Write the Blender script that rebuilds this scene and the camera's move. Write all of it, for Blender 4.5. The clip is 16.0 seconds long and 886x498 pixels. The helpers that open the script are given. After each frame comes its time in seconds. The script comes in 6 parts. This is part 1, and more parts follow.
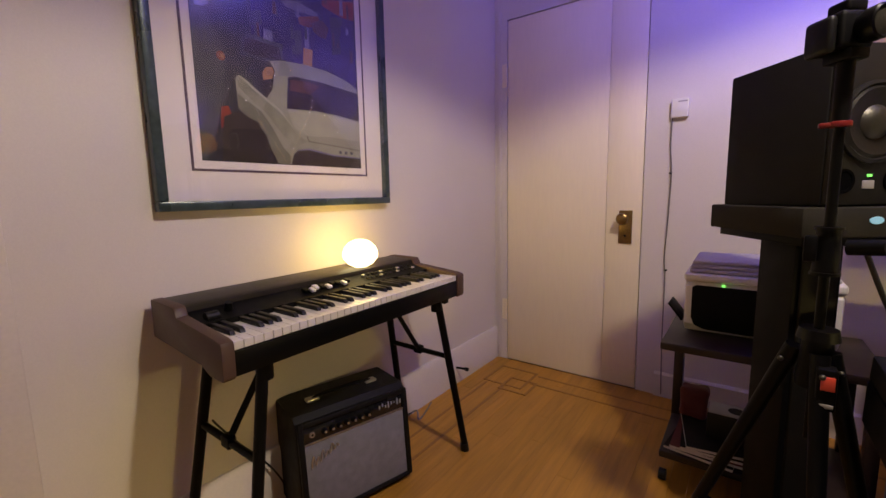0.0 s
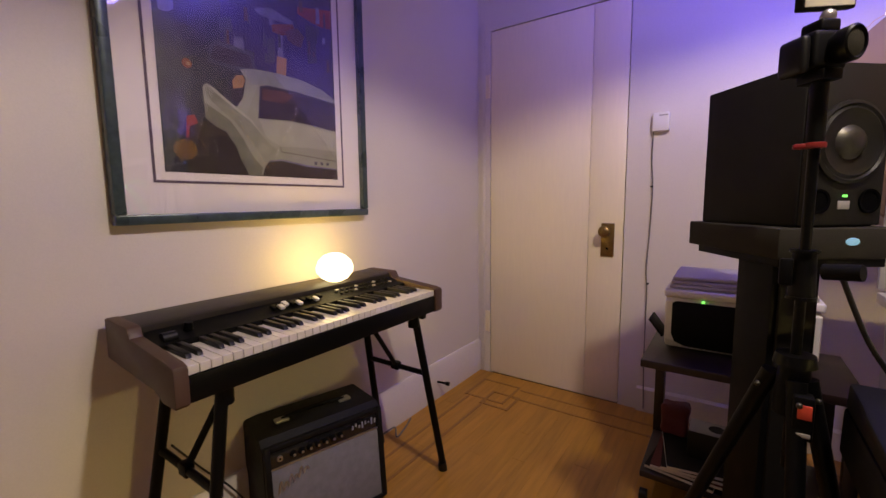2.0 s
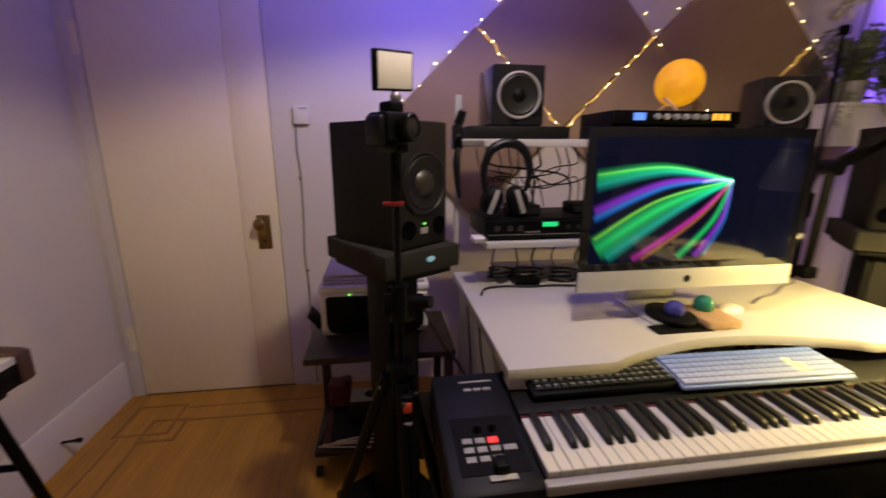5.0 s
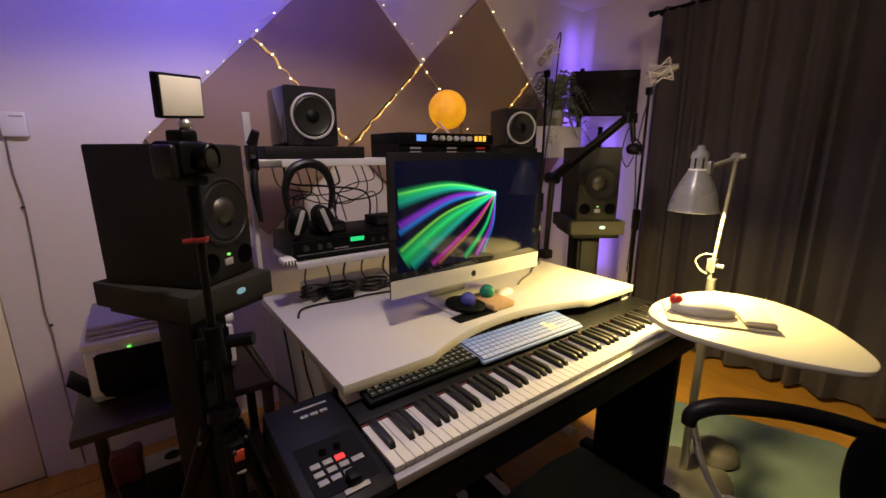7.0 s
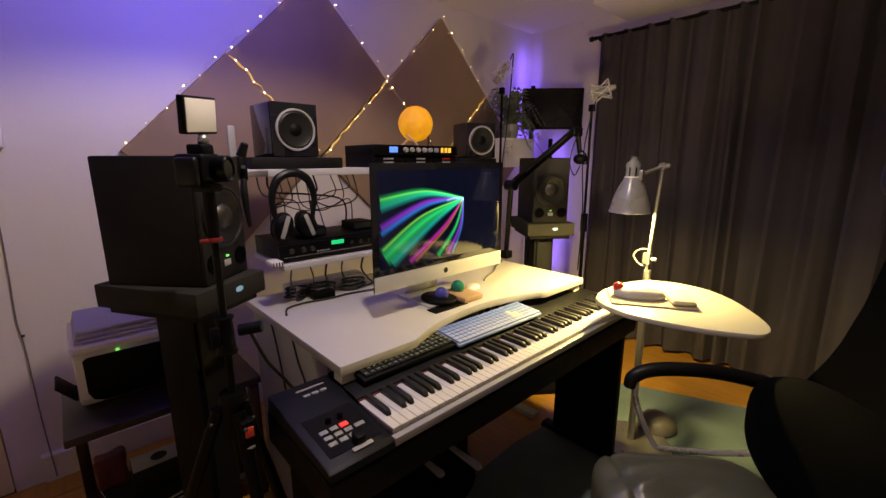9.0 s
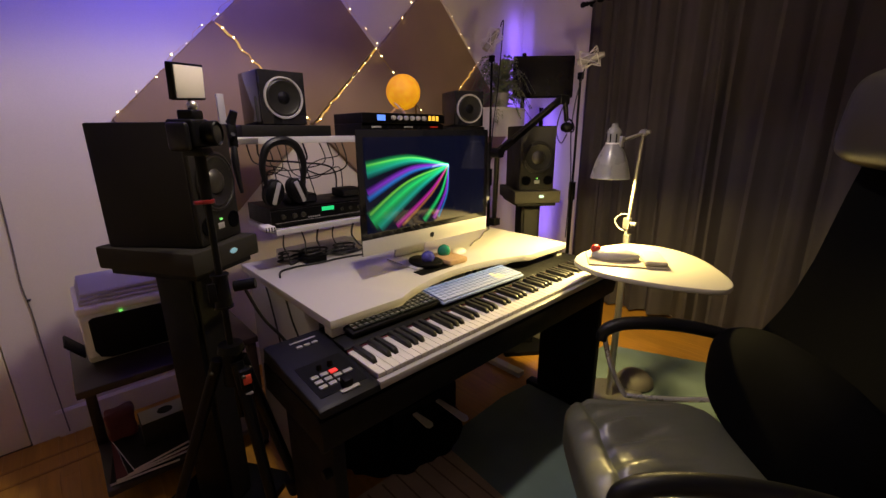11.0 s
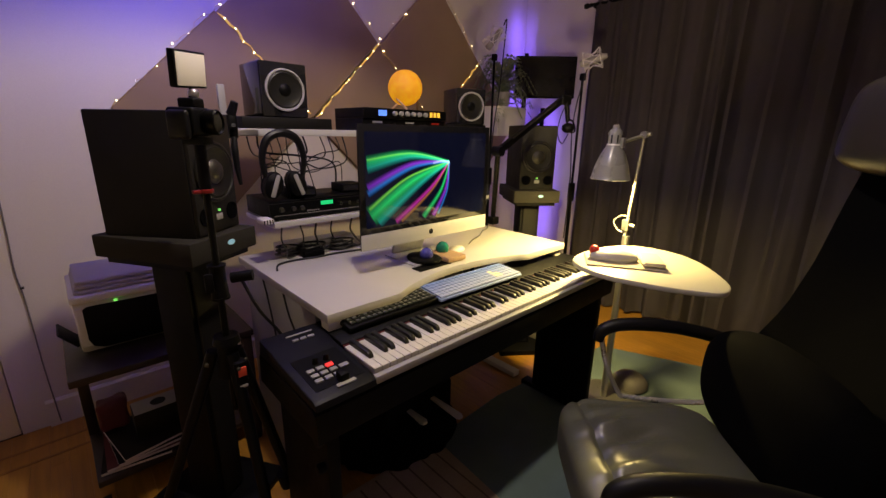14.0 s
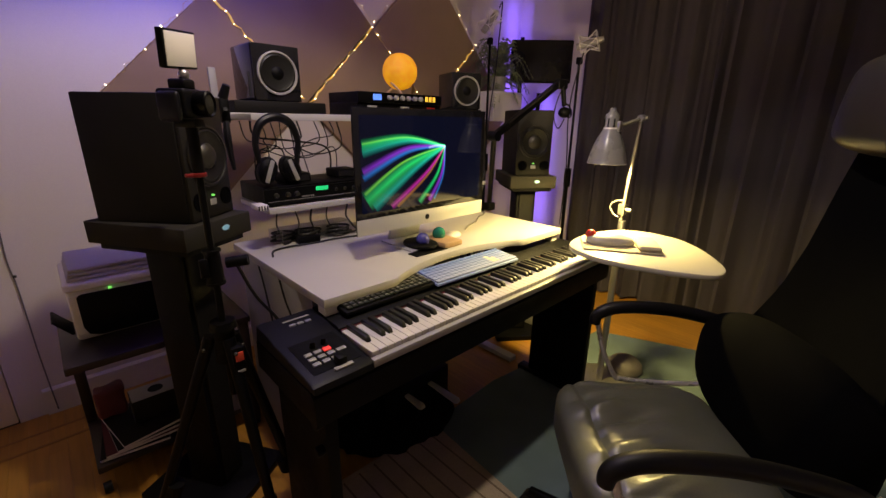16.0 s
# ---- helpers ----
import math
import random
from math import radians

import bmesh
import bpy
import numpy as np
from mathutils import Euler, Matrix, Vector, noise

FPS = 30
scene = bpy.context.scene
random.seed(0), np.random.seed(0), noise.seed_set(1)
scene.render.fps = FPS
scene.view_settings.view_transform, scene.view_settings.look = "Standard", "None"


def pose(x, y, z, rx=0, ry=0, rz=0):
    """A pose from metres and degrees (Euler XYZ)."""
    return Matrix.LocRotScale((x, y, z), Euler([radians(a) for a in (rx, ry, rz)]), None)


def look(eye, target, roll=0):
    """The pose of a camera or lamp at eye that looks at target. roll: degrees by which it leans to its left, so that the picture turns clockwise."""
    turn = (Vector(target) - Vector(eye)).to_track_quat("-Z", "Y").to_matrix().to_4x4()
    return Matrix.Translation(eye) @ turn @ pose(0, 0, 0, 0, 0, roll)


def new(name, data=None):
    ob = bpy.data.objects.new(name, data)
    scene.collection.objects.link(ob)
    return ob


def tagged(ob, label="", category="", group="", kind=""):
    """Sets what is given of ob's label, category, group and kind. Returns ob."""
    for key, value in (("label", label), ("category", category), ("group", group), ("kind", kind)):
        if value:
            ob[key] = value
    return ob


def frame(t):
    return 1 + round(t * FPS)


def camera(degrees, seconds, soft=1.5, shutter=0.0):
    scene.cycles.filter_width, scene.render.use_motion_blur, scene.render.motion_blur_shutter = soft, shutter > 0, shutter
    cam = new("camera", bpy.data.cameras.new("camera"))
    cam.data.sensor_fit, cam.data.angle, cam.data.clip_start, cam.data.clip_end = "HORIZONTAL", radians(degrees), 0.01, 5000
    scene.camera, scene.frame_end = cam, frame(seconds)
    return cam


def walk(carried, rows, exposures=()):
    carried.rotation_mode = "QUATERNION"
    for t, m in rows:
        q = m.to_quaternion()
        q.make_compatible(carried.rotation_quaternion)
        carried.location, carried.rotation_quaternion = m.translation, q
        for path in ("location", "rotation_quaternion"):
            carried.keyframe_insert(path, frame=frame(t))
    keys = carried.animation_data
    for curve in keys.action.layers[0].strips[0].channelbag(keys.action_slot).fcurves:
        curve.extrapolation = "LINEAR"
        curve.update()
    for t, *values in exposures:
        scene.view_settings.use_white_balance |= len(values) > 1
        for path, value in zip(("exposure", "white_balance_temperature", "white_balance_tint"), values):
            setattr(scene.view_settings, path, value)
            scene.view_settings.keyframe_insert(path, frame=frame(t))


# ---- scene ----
cam = camera(93.9, 16.0, shutter=0.5)
PATH = [
    (0, (0.068, 0.062, 1.043), (-1.104, 1.661, 0.783), -1.1),
    (0.5, (0.073, 0.073, 1.052), (-1.101, 1.674, 0.812), -1.2),
    (1, (0.071, 0.095, 1.057), (-1.093, 1.705, 0.828), -1.0),
    (1.5, (0.081, 0.094, 1.058), (-1.069, 1.714, 0.834), -0.9),
    (2, (0.08, 0.119, 1.064), (-1.052, 1.751, 0.836), -0.6),
    (2.5, (0.073, 0.187, 1.06), (-1.083, 1.794, 0.78), 0.5),
    (3, (0.085, 0.205, 1.108), (-0.955, 1.874, 0.746), -0.1),
    (3.5, (0.121, 0.2, 1.168), (-0.703, 1.972, 0.743), 0.0),
    (4, (0.11, 0.245, 1.193), (-0.372, 2.138, 0.762), 1.0),
    (4.5, (0.135, 0.28, 1.227), (0.034, 2.214, 0.725), -0.7),
    (5, (0.171, 0.202, 1.274), (0.441, 2.125, 0.795), 0.1),
    (5.2, (0.181, 0.176, 1.291), (0.571, 2.078, 0.811), -0.6),
    (7.3, (0.077, 0.166, 1.331), (1.289, 1.693, 0.886), 0.1),
    (7.5, (0.058, 0.15, 1.335), (1.291, 1.664, 0.9), 0.0),
    (8, (0.017, 0.119, 1.333), (1.292, 1.599, 0.902), -0.5),
    (8.5, (-0.017, 0.097, 1.328), (1.305, 1.538, 0.909), -0.4),
    (9, (-0.048, 0.077, 1.329), (1.277, 1.516, 0.911), -0.1),
    (9.5, (-0.06, 0.049, 1.316), (1.257, 1.474, 0.831), -0.4),
    (10, (-0.068, 0.021, 1.312), (1.245, 1.435, 0.784), -0.6),
    (12.5, (-0.064, -0.016, 1.305), (1.256, 1.386, 0.763), 0.1),
    (13, (-0.067, -0.008, 1.303), (1.254, 1.393, 0.762), 0.5),
    (13.5, (-0.069, -0.003, 1.304), (1.252, 1.397, 0.762), 0.8),
    (14, (-0.07, -0.002, 1.302), (1.253, 1.396, 0.756), 1.1),
    (14.5, (-0.073, 0.001, 1.301), (1.25, 1.394, 0.745), 1.1),
    (15, (-0.074, 0.002, 1.299), (1.251, 1.388, 0.729), 1.2),
    (15.5, (-0.072, 0.001, 1.293), (1.253, 1.38, 0.709), 1.1),
    (16, (-0.071, -0.001, 1.288), (1.256, 1.372, 0.69), 0.9),
]
walk(cam, [(t, look(eye, target, roll)) for t, eye, target, roll in PATH],
     exposures=((0, -0.2), (3, -0.25), (4, -0.35), (5.2, -0.74), (7.3, -0.78), (9, -0.78), (10.2, -0.8), (16, -0.88)))

# ---- light ----
world = bpy.data.worlds.new("night")
world.use_nodes = True
world.node_tree.nodes["Background"].inputs[0].default_value = (0.010, 0.011, 0.02, 1)
world.node_tree.nodes["Background"].inputs[1].default_value = 0.3
scene.world = world


def lamp(name, kind, place, watts, colour, size=0.05, target=None, cone=None, blend=0.2):
    data = bpy.data.lights.new(name, kind)
    data.energy, data.color = watts, colour
    data.shadow_soft_size = size
    if kind == "SPOT":
        data.spot_size, data.spot_blend = radians(cone), blend
    ob = new(name, data)
    ob.matrix_basis = look(place, target or (place[0], place[1] + 0.001, place[2] - 1))
    return ob


# shaded ceiling pendant, above and behind the walk: warm below its rim, a blue bulb above it
lamp("pendant_light", "SPOT", (0.51, 0.76, 2.28), 97, (1.0, 0.83, 0.64), 0.04, target=(0.57, 0.87, 0.18), cone=144, blend=0.24)
lamp("blue_light", "SPOT", (0.50, 1.20, 1.98), 88, (0.15, 0.115, 1.0), 0.05, target=(0.30, 2.33, 2.75), cone=150, blend=1.0)
lamp("blue_spill", "POINT", (0.45, 1.00, 2.22), 7.5, (0.22, 0.17, 1.0), 0.06)
# work lamp over the side table
lamp("desk_light", "SPOT", (1.648, 0.797, 1.150), 138, (1.0, 0.74, 0.25), 0.03, target=(1.64, 0.785, 0.84), cone=175, blend=0.2)
# light that leaves the slots in the lamp's neck
lamp("vent_light", "SPOT", (1.69, 0.84, 1.31), 26, (1.0, 0.76, 0.46), 0.02, target=(2.65, 1.6, 2.25), cone=120, blend=0.8)
# egg lamp on the organ, and the violet strip behind the desk's far end
lamp("egg_light", "POINT", (-1.055, 1.085, 0.85), 2.4, (1.0, 0.60, 0.07), 0.05)
strip = lamp("strip_light", "AREA", (2.93, 2.215, 1.78), 2.6, (0.20, 0.10, 1.0), target=(2.94, 2.333, 1.78))
strip.data.shape, strip.data.size, strip.data.size_y = "RECTANGLE", 0.03, 0.85
strip = lamp("strip_light", "AREA", (2.955, 2.03, 0.95), 2.4, (0.20, 0.10, 1.0), target=(3.05, 2.02, 0.95))
strip.data.shape, strip.data.size, strip.data.size_y = "RECTANGLE", 0.03, 1.1

lamp("moon_light", "POINT", (1.235, 1.66, 1.498), 1.6, (1.0, 0.42, 0.05), 0.07)


# ---- materials ----
def mat(name, colour, rough=0.5, metal=0.0, vary=0.08, scale=6.0, grain=120.0, bump=0.1, emit=None, strength=0.0, stretch=(1, 1, 1), spec=0.5, coat=0.0, rvar=0.12, dist=0.002):
    m = bpy.data.materials.new(name)
    m.use_nodes = True
    n, l = m.node_tree.nodes, m.node_tree.links
    b = n["Principled BSDF"]
    b.inputs["Metallic"].default_value = metal
    b.inputs["Specular IOR Level"].default_value = spec
    b.inputs["Coat Weight"].default_value = coat
    geo = n.new("ShaderNodeNewGeometry")
    mp = n.new("ShaderNodeMapping")
    mp.inputs["Scale"].default_value = stretch
    l.new(geo.outputs["Position"], mp.inputs["Vector"])
    big, fine = n.new("ShaderNodeTexNoise"), n.new("ShaderNodeTexNoise")
    big.inputs["Scale"].default_value, big.inputs["Detail"].default_value = scale, 4
    fine.inputs["Scale"].default_value, fine.inputs["Detail"].default_value = grain, 3
    for t in (big, fine):
        l.new(mp.outputs[0], t.inputs["Vector"])
    mixed = n.new("ShaderNodeMath")
    mixed.operation = "ADD"
    l.new(big.outputs["Fac"], mixed.inputs[0])
    l.new(fine.outputs["Fac"], mixed.inputs[1])
    ramp = n.new("ShaderNodeMapRange")
    ramp.inputs["From Min"].default_value, ramp.inputs["From Max"].default_value = 0.6, 1.4
    ramp.inputs["To Min"].default_value, ramp.inputs["To Max"].default_value = 1 - vary, 1 + vary
    l.new(mixed.outputs[0], ramp.inputs["Value"])
    tone = n.new("ShaderNodeVectorMath")
    tone.operation = "SCALE"
    tone.inputs[0].default_value = colour
    l.new(ramp.outputs[0], tone.inputs["Scale"])
    l.new(tone.outputs[0], b.inputs["Base Color"])
    rr = n.new("ShaderNodeMapRange")
    rr.inputs["To Min"].default_value, rr.inputs["To Max"].default_value = max(0.02, rough - rvar), min(1.0, rough + rvar)
    l.new(big.outputs["Fac"], rr.inputs["Value"])
    l.new(rr.outputs[0], b.inputs["Roughness"])
    if bump:
        bp = n.new("ShaderNodeBump")
        bp.inputs["Strength"].default_value, bp.inputs["Distance"].default_value = bump, dist
        l.new(fine.outputs["Fac"], bp.inputs["Height"])
        l.new(bp.outputs[0], b.inputs["Normal"])
    if emit:
        b.inputs["Emission Color"].default_value = (*emit, 1)
        b.inputs["Emission Strength"].default_value = strength
    return m


def vary_pieces(m, amount):
    """Tone that differs from piece to piece."""
    n, l = m.node_tree.nodes, m.node_tree.links
    b = n["Principled BSDF"]
    src = b.inputs["Base Color"].links[0].from_socket
    info, rng, mul = n.new("ShaderNodeObjectInfo"), n.new("ShaderNodeMapRange"), n.new("ShaderNodeVectorMath")
    mul.operation = "SCALE"
    rng.inputs["To Min"].default_value, rng.inputs["To Max"].default_value = 1 - amount, 1 + amount
    l.new(info.outputs["Random"], rng.inputs["Value"])
    l.new(src, mul.inputs[0])
    l.new(rng.outputs[0], mul.inputs["Scale"])
    l.new(mul.outputs[0], b.inputs["Base Color"])
    return m


WALL = mat("wall_paint", (0.66, 0.62, 0.58), 0.55, vary=0.05, scale=2.2, grain=260, bump=0.12)
CEIL = mat("ceiling_paint", (0.76, 0.73, 0.68), 0.8, vary=0.04, scale=1.5, grain=160, bump=0.1)
DOORP = mat("door_paint", (0.86, 0.78, 0.58), 0.42, vary=0.03, scale=3.0, grain=90, bump=0.1, stretch=(1, 1, 0.12))
TRIM = mat("trim_paint", (0.66, 0.62, 0.58), 0.42, vary=0.06, scale=4.0, grain=120, bump=0.08)
OAK = vary_pieces(mat("oak_boards", (0.40, 0.195, 0.024), 0.42, vary=0.28, scale=5, grain=60, bump=0.12, stretch=(1, 0.07, 1)), 0.07)
INLAY = mat("walnut_inlay", (0.27, 0.125, 0.022), 0.4, vary=0.2, scale=12, grain=80)
SUBFLOOR = mat("subfloor", (0.05, 0.025, 0.01), 0.8)
BLACK = mat("black_plastic", (0.002, 0.002, 0.0024), 0.55, vary=0.2, scale=20, grain=500, bump=0.15, spec=0.14)
SATIN = mat("black_metal", (0.0026, 0.0026, 0.0029), 0.4, vary=0.2, scale=15, grain=200, spec=0.13)
GLOSS = mat("gloss_black", (0.012, 0.012, 0.014), 0.08, vary=0.1, scale=8, bump=0.0, rvar=0.05)
CHAR = mat("charcoal_vinyl", (0.0075, 0.0068, 0.006), 0.65, vary=0.15, scale=10, grain=300, bump=0.25, spec=0.2)
FOAM = mat("grey_foam", (0.030, 0.028, 0.022), 0.85, vary=0.15, scale=10, grain=420, bump=0.4, spec=0.1)
BAFFLE = mat("charcoal_baffle", (0.014, 0.013, 0.0105), 0.55, vary=0.12, scale=12, grain=350, bump=0.2, spec=0.2)
CONE = mat("speaker_cone", (0.013, 0.0125, 0.011), 0.4, vary=0.25, scale=20, grain=220, bump=0.15, spec=0.25)
RUBBER = mat("rubber", (0.004, 0.004, 0.0048), 0.45, spec=0.28)
SILVER = mat("brushed_metal", (0.55, 0.54, 0.52), 0.32, metal=0.9, vary=0.08, scale=10, grain=200, bump=0.06)
ALU = mat("aluminium_chin", (0.60, 0.60, 0.60), 0.42, metal=0.35, vary=0.03, scale=6, grain=600, bump=0.03)
BRASS = mat("old_brass", (0.24, 0.16, 0.06), 0.35, metal=0.9, vary=0.3, scale=30, grain=150)
VINYL = mat("brown_vinyl", (0.066, 0.034, 0.022), 0.5, vary=0.15, scale=14, grain=420, bump=0.25)
TOLEX = mat("black_tolex", (0.0045, 0.0045, 0.0045), 0.55, vary=0.25, scale=25, grain=520, bump=0.5, spec=0.25)
GRILLE = mat("silver_grille_cloth", (0.21, 0.21, 0.225), 0.75, vary=0.22, scale=40, grain=700, bump=0.5)
IVORY = mat("white_key", (0.64, 0.615, 0.56), 0.22, vary=0.03, scale=8, grain=100, bump=0.02)
EBONY = mat("black_key", (0.009, 0.0085, 0.0085), 0.42, vary=0.2, scale=30, grain=300, bump=0.08, spec=0.3)
PAPER = mat("mat_board", (0.74, 0.70, 0.69), 0.85, vary=0.02, scale=4, grain=500, bump=0.06)
FRAMEP = mat("blue_green_frame", (0.05, 0.075, 0.085), 0.3, metal=0.3, vary=0.35, scale=9, grain=60, bump=0.1)
LINEP = mat("mat_line", (0.09, 0.06, 0.10), 0.7)
PANEL = mat("brown_felt", (0.285, 0.205, 0.14), 0.95, vary=0.10, scale=5, grain=420, bump=0.4, spec=0.15)
DESKW = mat("white_laminate", (0.50, 0.485, 0.46), 0.34, vary=0.02, scale=5, grain=300, bump=0.03, rvar=0.03)
SHELFW = mat("grey_white_shelf", (0.48, 0.47, 0.46), 0.4, vary=0.05, scale=7, grain=200, bump=0.05)
TABLEW = mat("cream_laminate", (0.40, 0.385, 0.33), 0.45, vary=0.02, scale=5, grain=300, bump=0.03, rvar=0.03)
GREYP = mat("grey_plastic", (0.33, 0.32, 0.31), 0.42, vary=0.06, scale=15, grain=300)
WHITEP = mat("white_plastic", (0.72, 0.70, 0.68), 0.38, vary=0.04, scale=10, grain=300, bump=0.04)
NAVY = mat("navy_panel", (0.004, 0.0042, 0.007), 0.5, vary=0.15, scale=10, grain=400, bump=0.1, spec=0.2)
BUTTON = mat("pale_button", (0.28, 0.28, 0.29), 0.4)
PEDALM = mat("worn_steel", (0.66, 0.65, 0.63), 0.4, metal=0.1)
ESPRESSO = mat("espresso_wood", (0.012, 0.005, 0.0045), 0.4, vary=0.3, scale=6, grain=60, stretch=(0.1, 1, 1))
CURTAIN = mat("grey_curtain", (0.118, 0.104, 0.112), 0.9, vary=0.12, scale=4, grain=600, bump=0.3, spec=0.2)
# base lifted and tinted olive for the sheen of lit table and curtain
LEATHER = mat("sheen_tinted_leather", (0.088, 0.091, 0.064), 0.40, vary=0.2, scale=7, grain=260, bump=0.16, spec=1.0, coat=0.2, rvar=0.05)
MESHB = mat("black_mesh_fabric", (0.0012, 0.0012, 0.0014), 0.95, vary=0.2, scale=20, grain=700, bump=0.4, spec=0.05)
RUGG = mat("green_rug", (0.145, 0.200, 0.210), 0.95, vary=0.2, scale=6, grain=300, bump=0.6, spec=0.1)
RUGB = mat("beige_rug", (0.42, 0.34, 0.26), 0.95, vary=0.2, scale=9, grain=260, bump=0.6, spec=0.1)
RUGD = mat("rug_stripe", (0.20, 0.15, 0.11), 0.95, vary=0.2, scale=9, grain=260, bump=0.5, spec=0.1)
FUR = mat("black_fur", (0.006, 0.006, 0.006), 1.0, vary=0.3, scale=30, grain=200, bump=0.8, spec=0.05)
LEAF = mat("leaf", (0.16, 0.21, 0.09), 0.5, vary=0.35, scale=18, grain=90, bump=0.1)
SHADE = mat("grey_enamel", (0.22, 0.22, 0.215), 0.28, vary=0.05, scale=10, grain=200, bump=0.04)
CREAMM = mat("cream_metal", (0.27, 0.26, 0.22), 0.35, vary=0.06, scale=10, grain=200)
TIMBER = mat("pale_timber", (0.42, 0.27, 0.14), 0.5, vary=0.25, scale=12, grain=90, stretch=(1, 1, 0.2))
REDM = mat("red_plastic", (0.36, 0.02, 0.014), 0.3, vary=0.1)
MAROON = mat("maroon_bag", (0.10, 0.012, 0.016), 0.6, vary=0.2, scale=12)
GREENB = mat("green_ball", (0.02, 0.20, 0.13), 0.12, vary=0.2, scale=60)
BLUEB = mat("blue_ball", (0.05, 0.05, 0.28), 0.12, vary=0.3, scale=60)
PALEB = mat("pale_blue_keycap", (0.27, 0.36, 0.62), 0.45, vary=0.12, scale=14, grain=200)
PALEW = mat("pale_keycap", (0.72, 0.70, 0.56), 0.45, vary=0.06)
CHROME = mat("bright_steel", (0.72, 0.70, 0.66), 0.3, metal=0.55, vary=0.05, scale=20, grain=200, bump=0.03)
CAPM = mat("dull_silver_cap", (0.075, 0.072, 0.058), 0.45, metal=0.8, vary=0.1, scale=40)
CABLE = mat("black_cable", (0.012, 0.012, 0.012), 0.5)
WIREG = mat("grey_wire", (0.14, 0.13, 0.13), 0.5)
# weak emission added to brighten the face of the video light panel
DIFF = mat("faintly_glowing_diffuser", (0.70, 0.66, 0.58), 0.6, vary=0.03, grain=300, emit=(1.0, 0.85, 0.66), strength=0.10)
EGG = mat("egg_glow", (0.9, 0.85, 0.7), 0.4, bump=0, emit=(1.0, 0.80, 0.42), strength=4.5)
ORB = mat("moon_glow", (0.30, 0.12, 0.01), 0.7, vary=0.25, scale=14, grain=40, bump=0.3, emit=(1.0, 0.40, 0.008), strength=1.25)
n_, l_ = ORB.node_tree.nodes, ORB.node_tree.links
spots, span = n_.new("ShaderNodeTexNoise"), n_.new("ShaderNodeMapRange")
spots.inputs["Scale"].default_value, spots.inputs["Detail"].default_value = 26.0, 5.0
span.inputs["From Min"].default_value, span.inputs["From Max"].default_value = 0.35, 0.65
span.inputs["To Min"].default_value, span.inputs["To Max"].default_value = 0.9, 1.3
l_.new(n_["Principled BSDF"].inputs["Base Color"].links[0].from_node.inputs["Scale"].links[0].from_node.inputs["Value"].links[0].from_node.inputs[0].links[0].from_node.inputs["Vector"].links[0].from_socket, spots.inputs["Vector"])
l_.new(spots.outputs["Fac"], span.inputs["Value"])
l_.new(span.outputs[0], n_["Principled BSDF"].inputs["Emission Strength"])
BEAD = mat("fairy_bead", (0.9, 0.8, 0.5), 0.4, bump=0, emit=(1.0, 0.70, 0.26), strength=40.0)
# wires are no lamps: added emission stands in for the beads' glow along them
COPPER = mat("glowing_copper_wire", (0.55, 0.36, 0.12), 0.3, metal=0.9, emit=(1.0, 0.6, 0.15), strength=0.12)
GOLD = mat("glowing_gold_wire", (0.6, 0.4, 0.12), 0.4, bump=0, emit=(1.0, 0.60, 0.10), strength=0.75)
LEDG = mat("green_led", (0.1, 0.5, 0.1), 0.4, bump=0, emit=(0.25, 1.0, 0.15), strength=1.6)
LEDT = mat("green_display", (0.02, 0.3, 0.1), 0.3, bump=0, emit=(0.02, 1.0, 0.28), strength=1.1)
LEDR = mat("red_led", (0.5, 0.05, 0.05), 0.3, bump=0, emit=(1.0, 0.04, 0.03), strength=1.6)
LEDB = mat("blue_display", (0.1, 0.2, 0.6), 0.3, bump=0, emit=(0.12, 0.30, 1.0), strength=1.6)
LEDY = mat("amber_meter", (0.6, 0.4, 0.05), 0.3, bump=0, emit=(1.0, 0.55, 0.05), strength=1.6)
# emission lifts the stand badge, which is no lamp; also the keyboard's led
BADGE = mat("pale_blue_glow", (0.30, 0.62, 0.80), 0.3, bump=0, emit=(0.25, 0.6, 0.8), strength=0.25)
SCREEN = mat("monitor_glass", (0.004, 0.005, 0.012), 0.06, bump=0, vary=0.02, emit=(0.012, 0.016, 0.065), strength=0.25, rvar=0.02)
TVS = mat("dark_screen", (0.004, 0.004, 0.005), 0.25, bump=0, vary=0.05)
ORANGE = mat("orange_tag", (0.70, 0.08, 0.04), 0.45, bump=0)
KEYTOP = mat("dark_keycap", (0.016, 0.018, 0.016), 0.3, vary=0.2, scale=30, grain=300, bump=0.05, spec=0.5)
TOPC = mat("dark_top_vinyl", (0.020, 0.016, 0.012), 0.42, vary=0.2, scale=14, grain=420, bump=0.2, spec=0.4)
REDC = mat("dark_red_clamp", (0.20, 0.012, 0.010), 0.35, vary=0.1)


def clear_pane(name):
    m = bpy.data.materials.new(name)
    m.use_nodes = True
    n, l = m.node_tree.nodes, m.node_tree.links
    n.remove(n["Principled BSDF"])
    see, gloss, mix = n.new("ShaderNodeBsdfTransparent"), n.new("ShaderNodeBsdfGlossy"), n.new("ShaderNodeMixShader")
    gloss.inputs["Roughness"].default_value = 0.015
    mix.inputs[0].default_value = 0.04
    l.new(see.outputs[0], mix.inputs[1])
    l.new(gloss.outputs[0], mix.inputs[2])
    l.new(mix.outputs[0], n["Material Output"].inputs["Surface"])
    return m


PANE = clear_pane("picture_glass")


# ---- building helpers ----
PLACE = {}


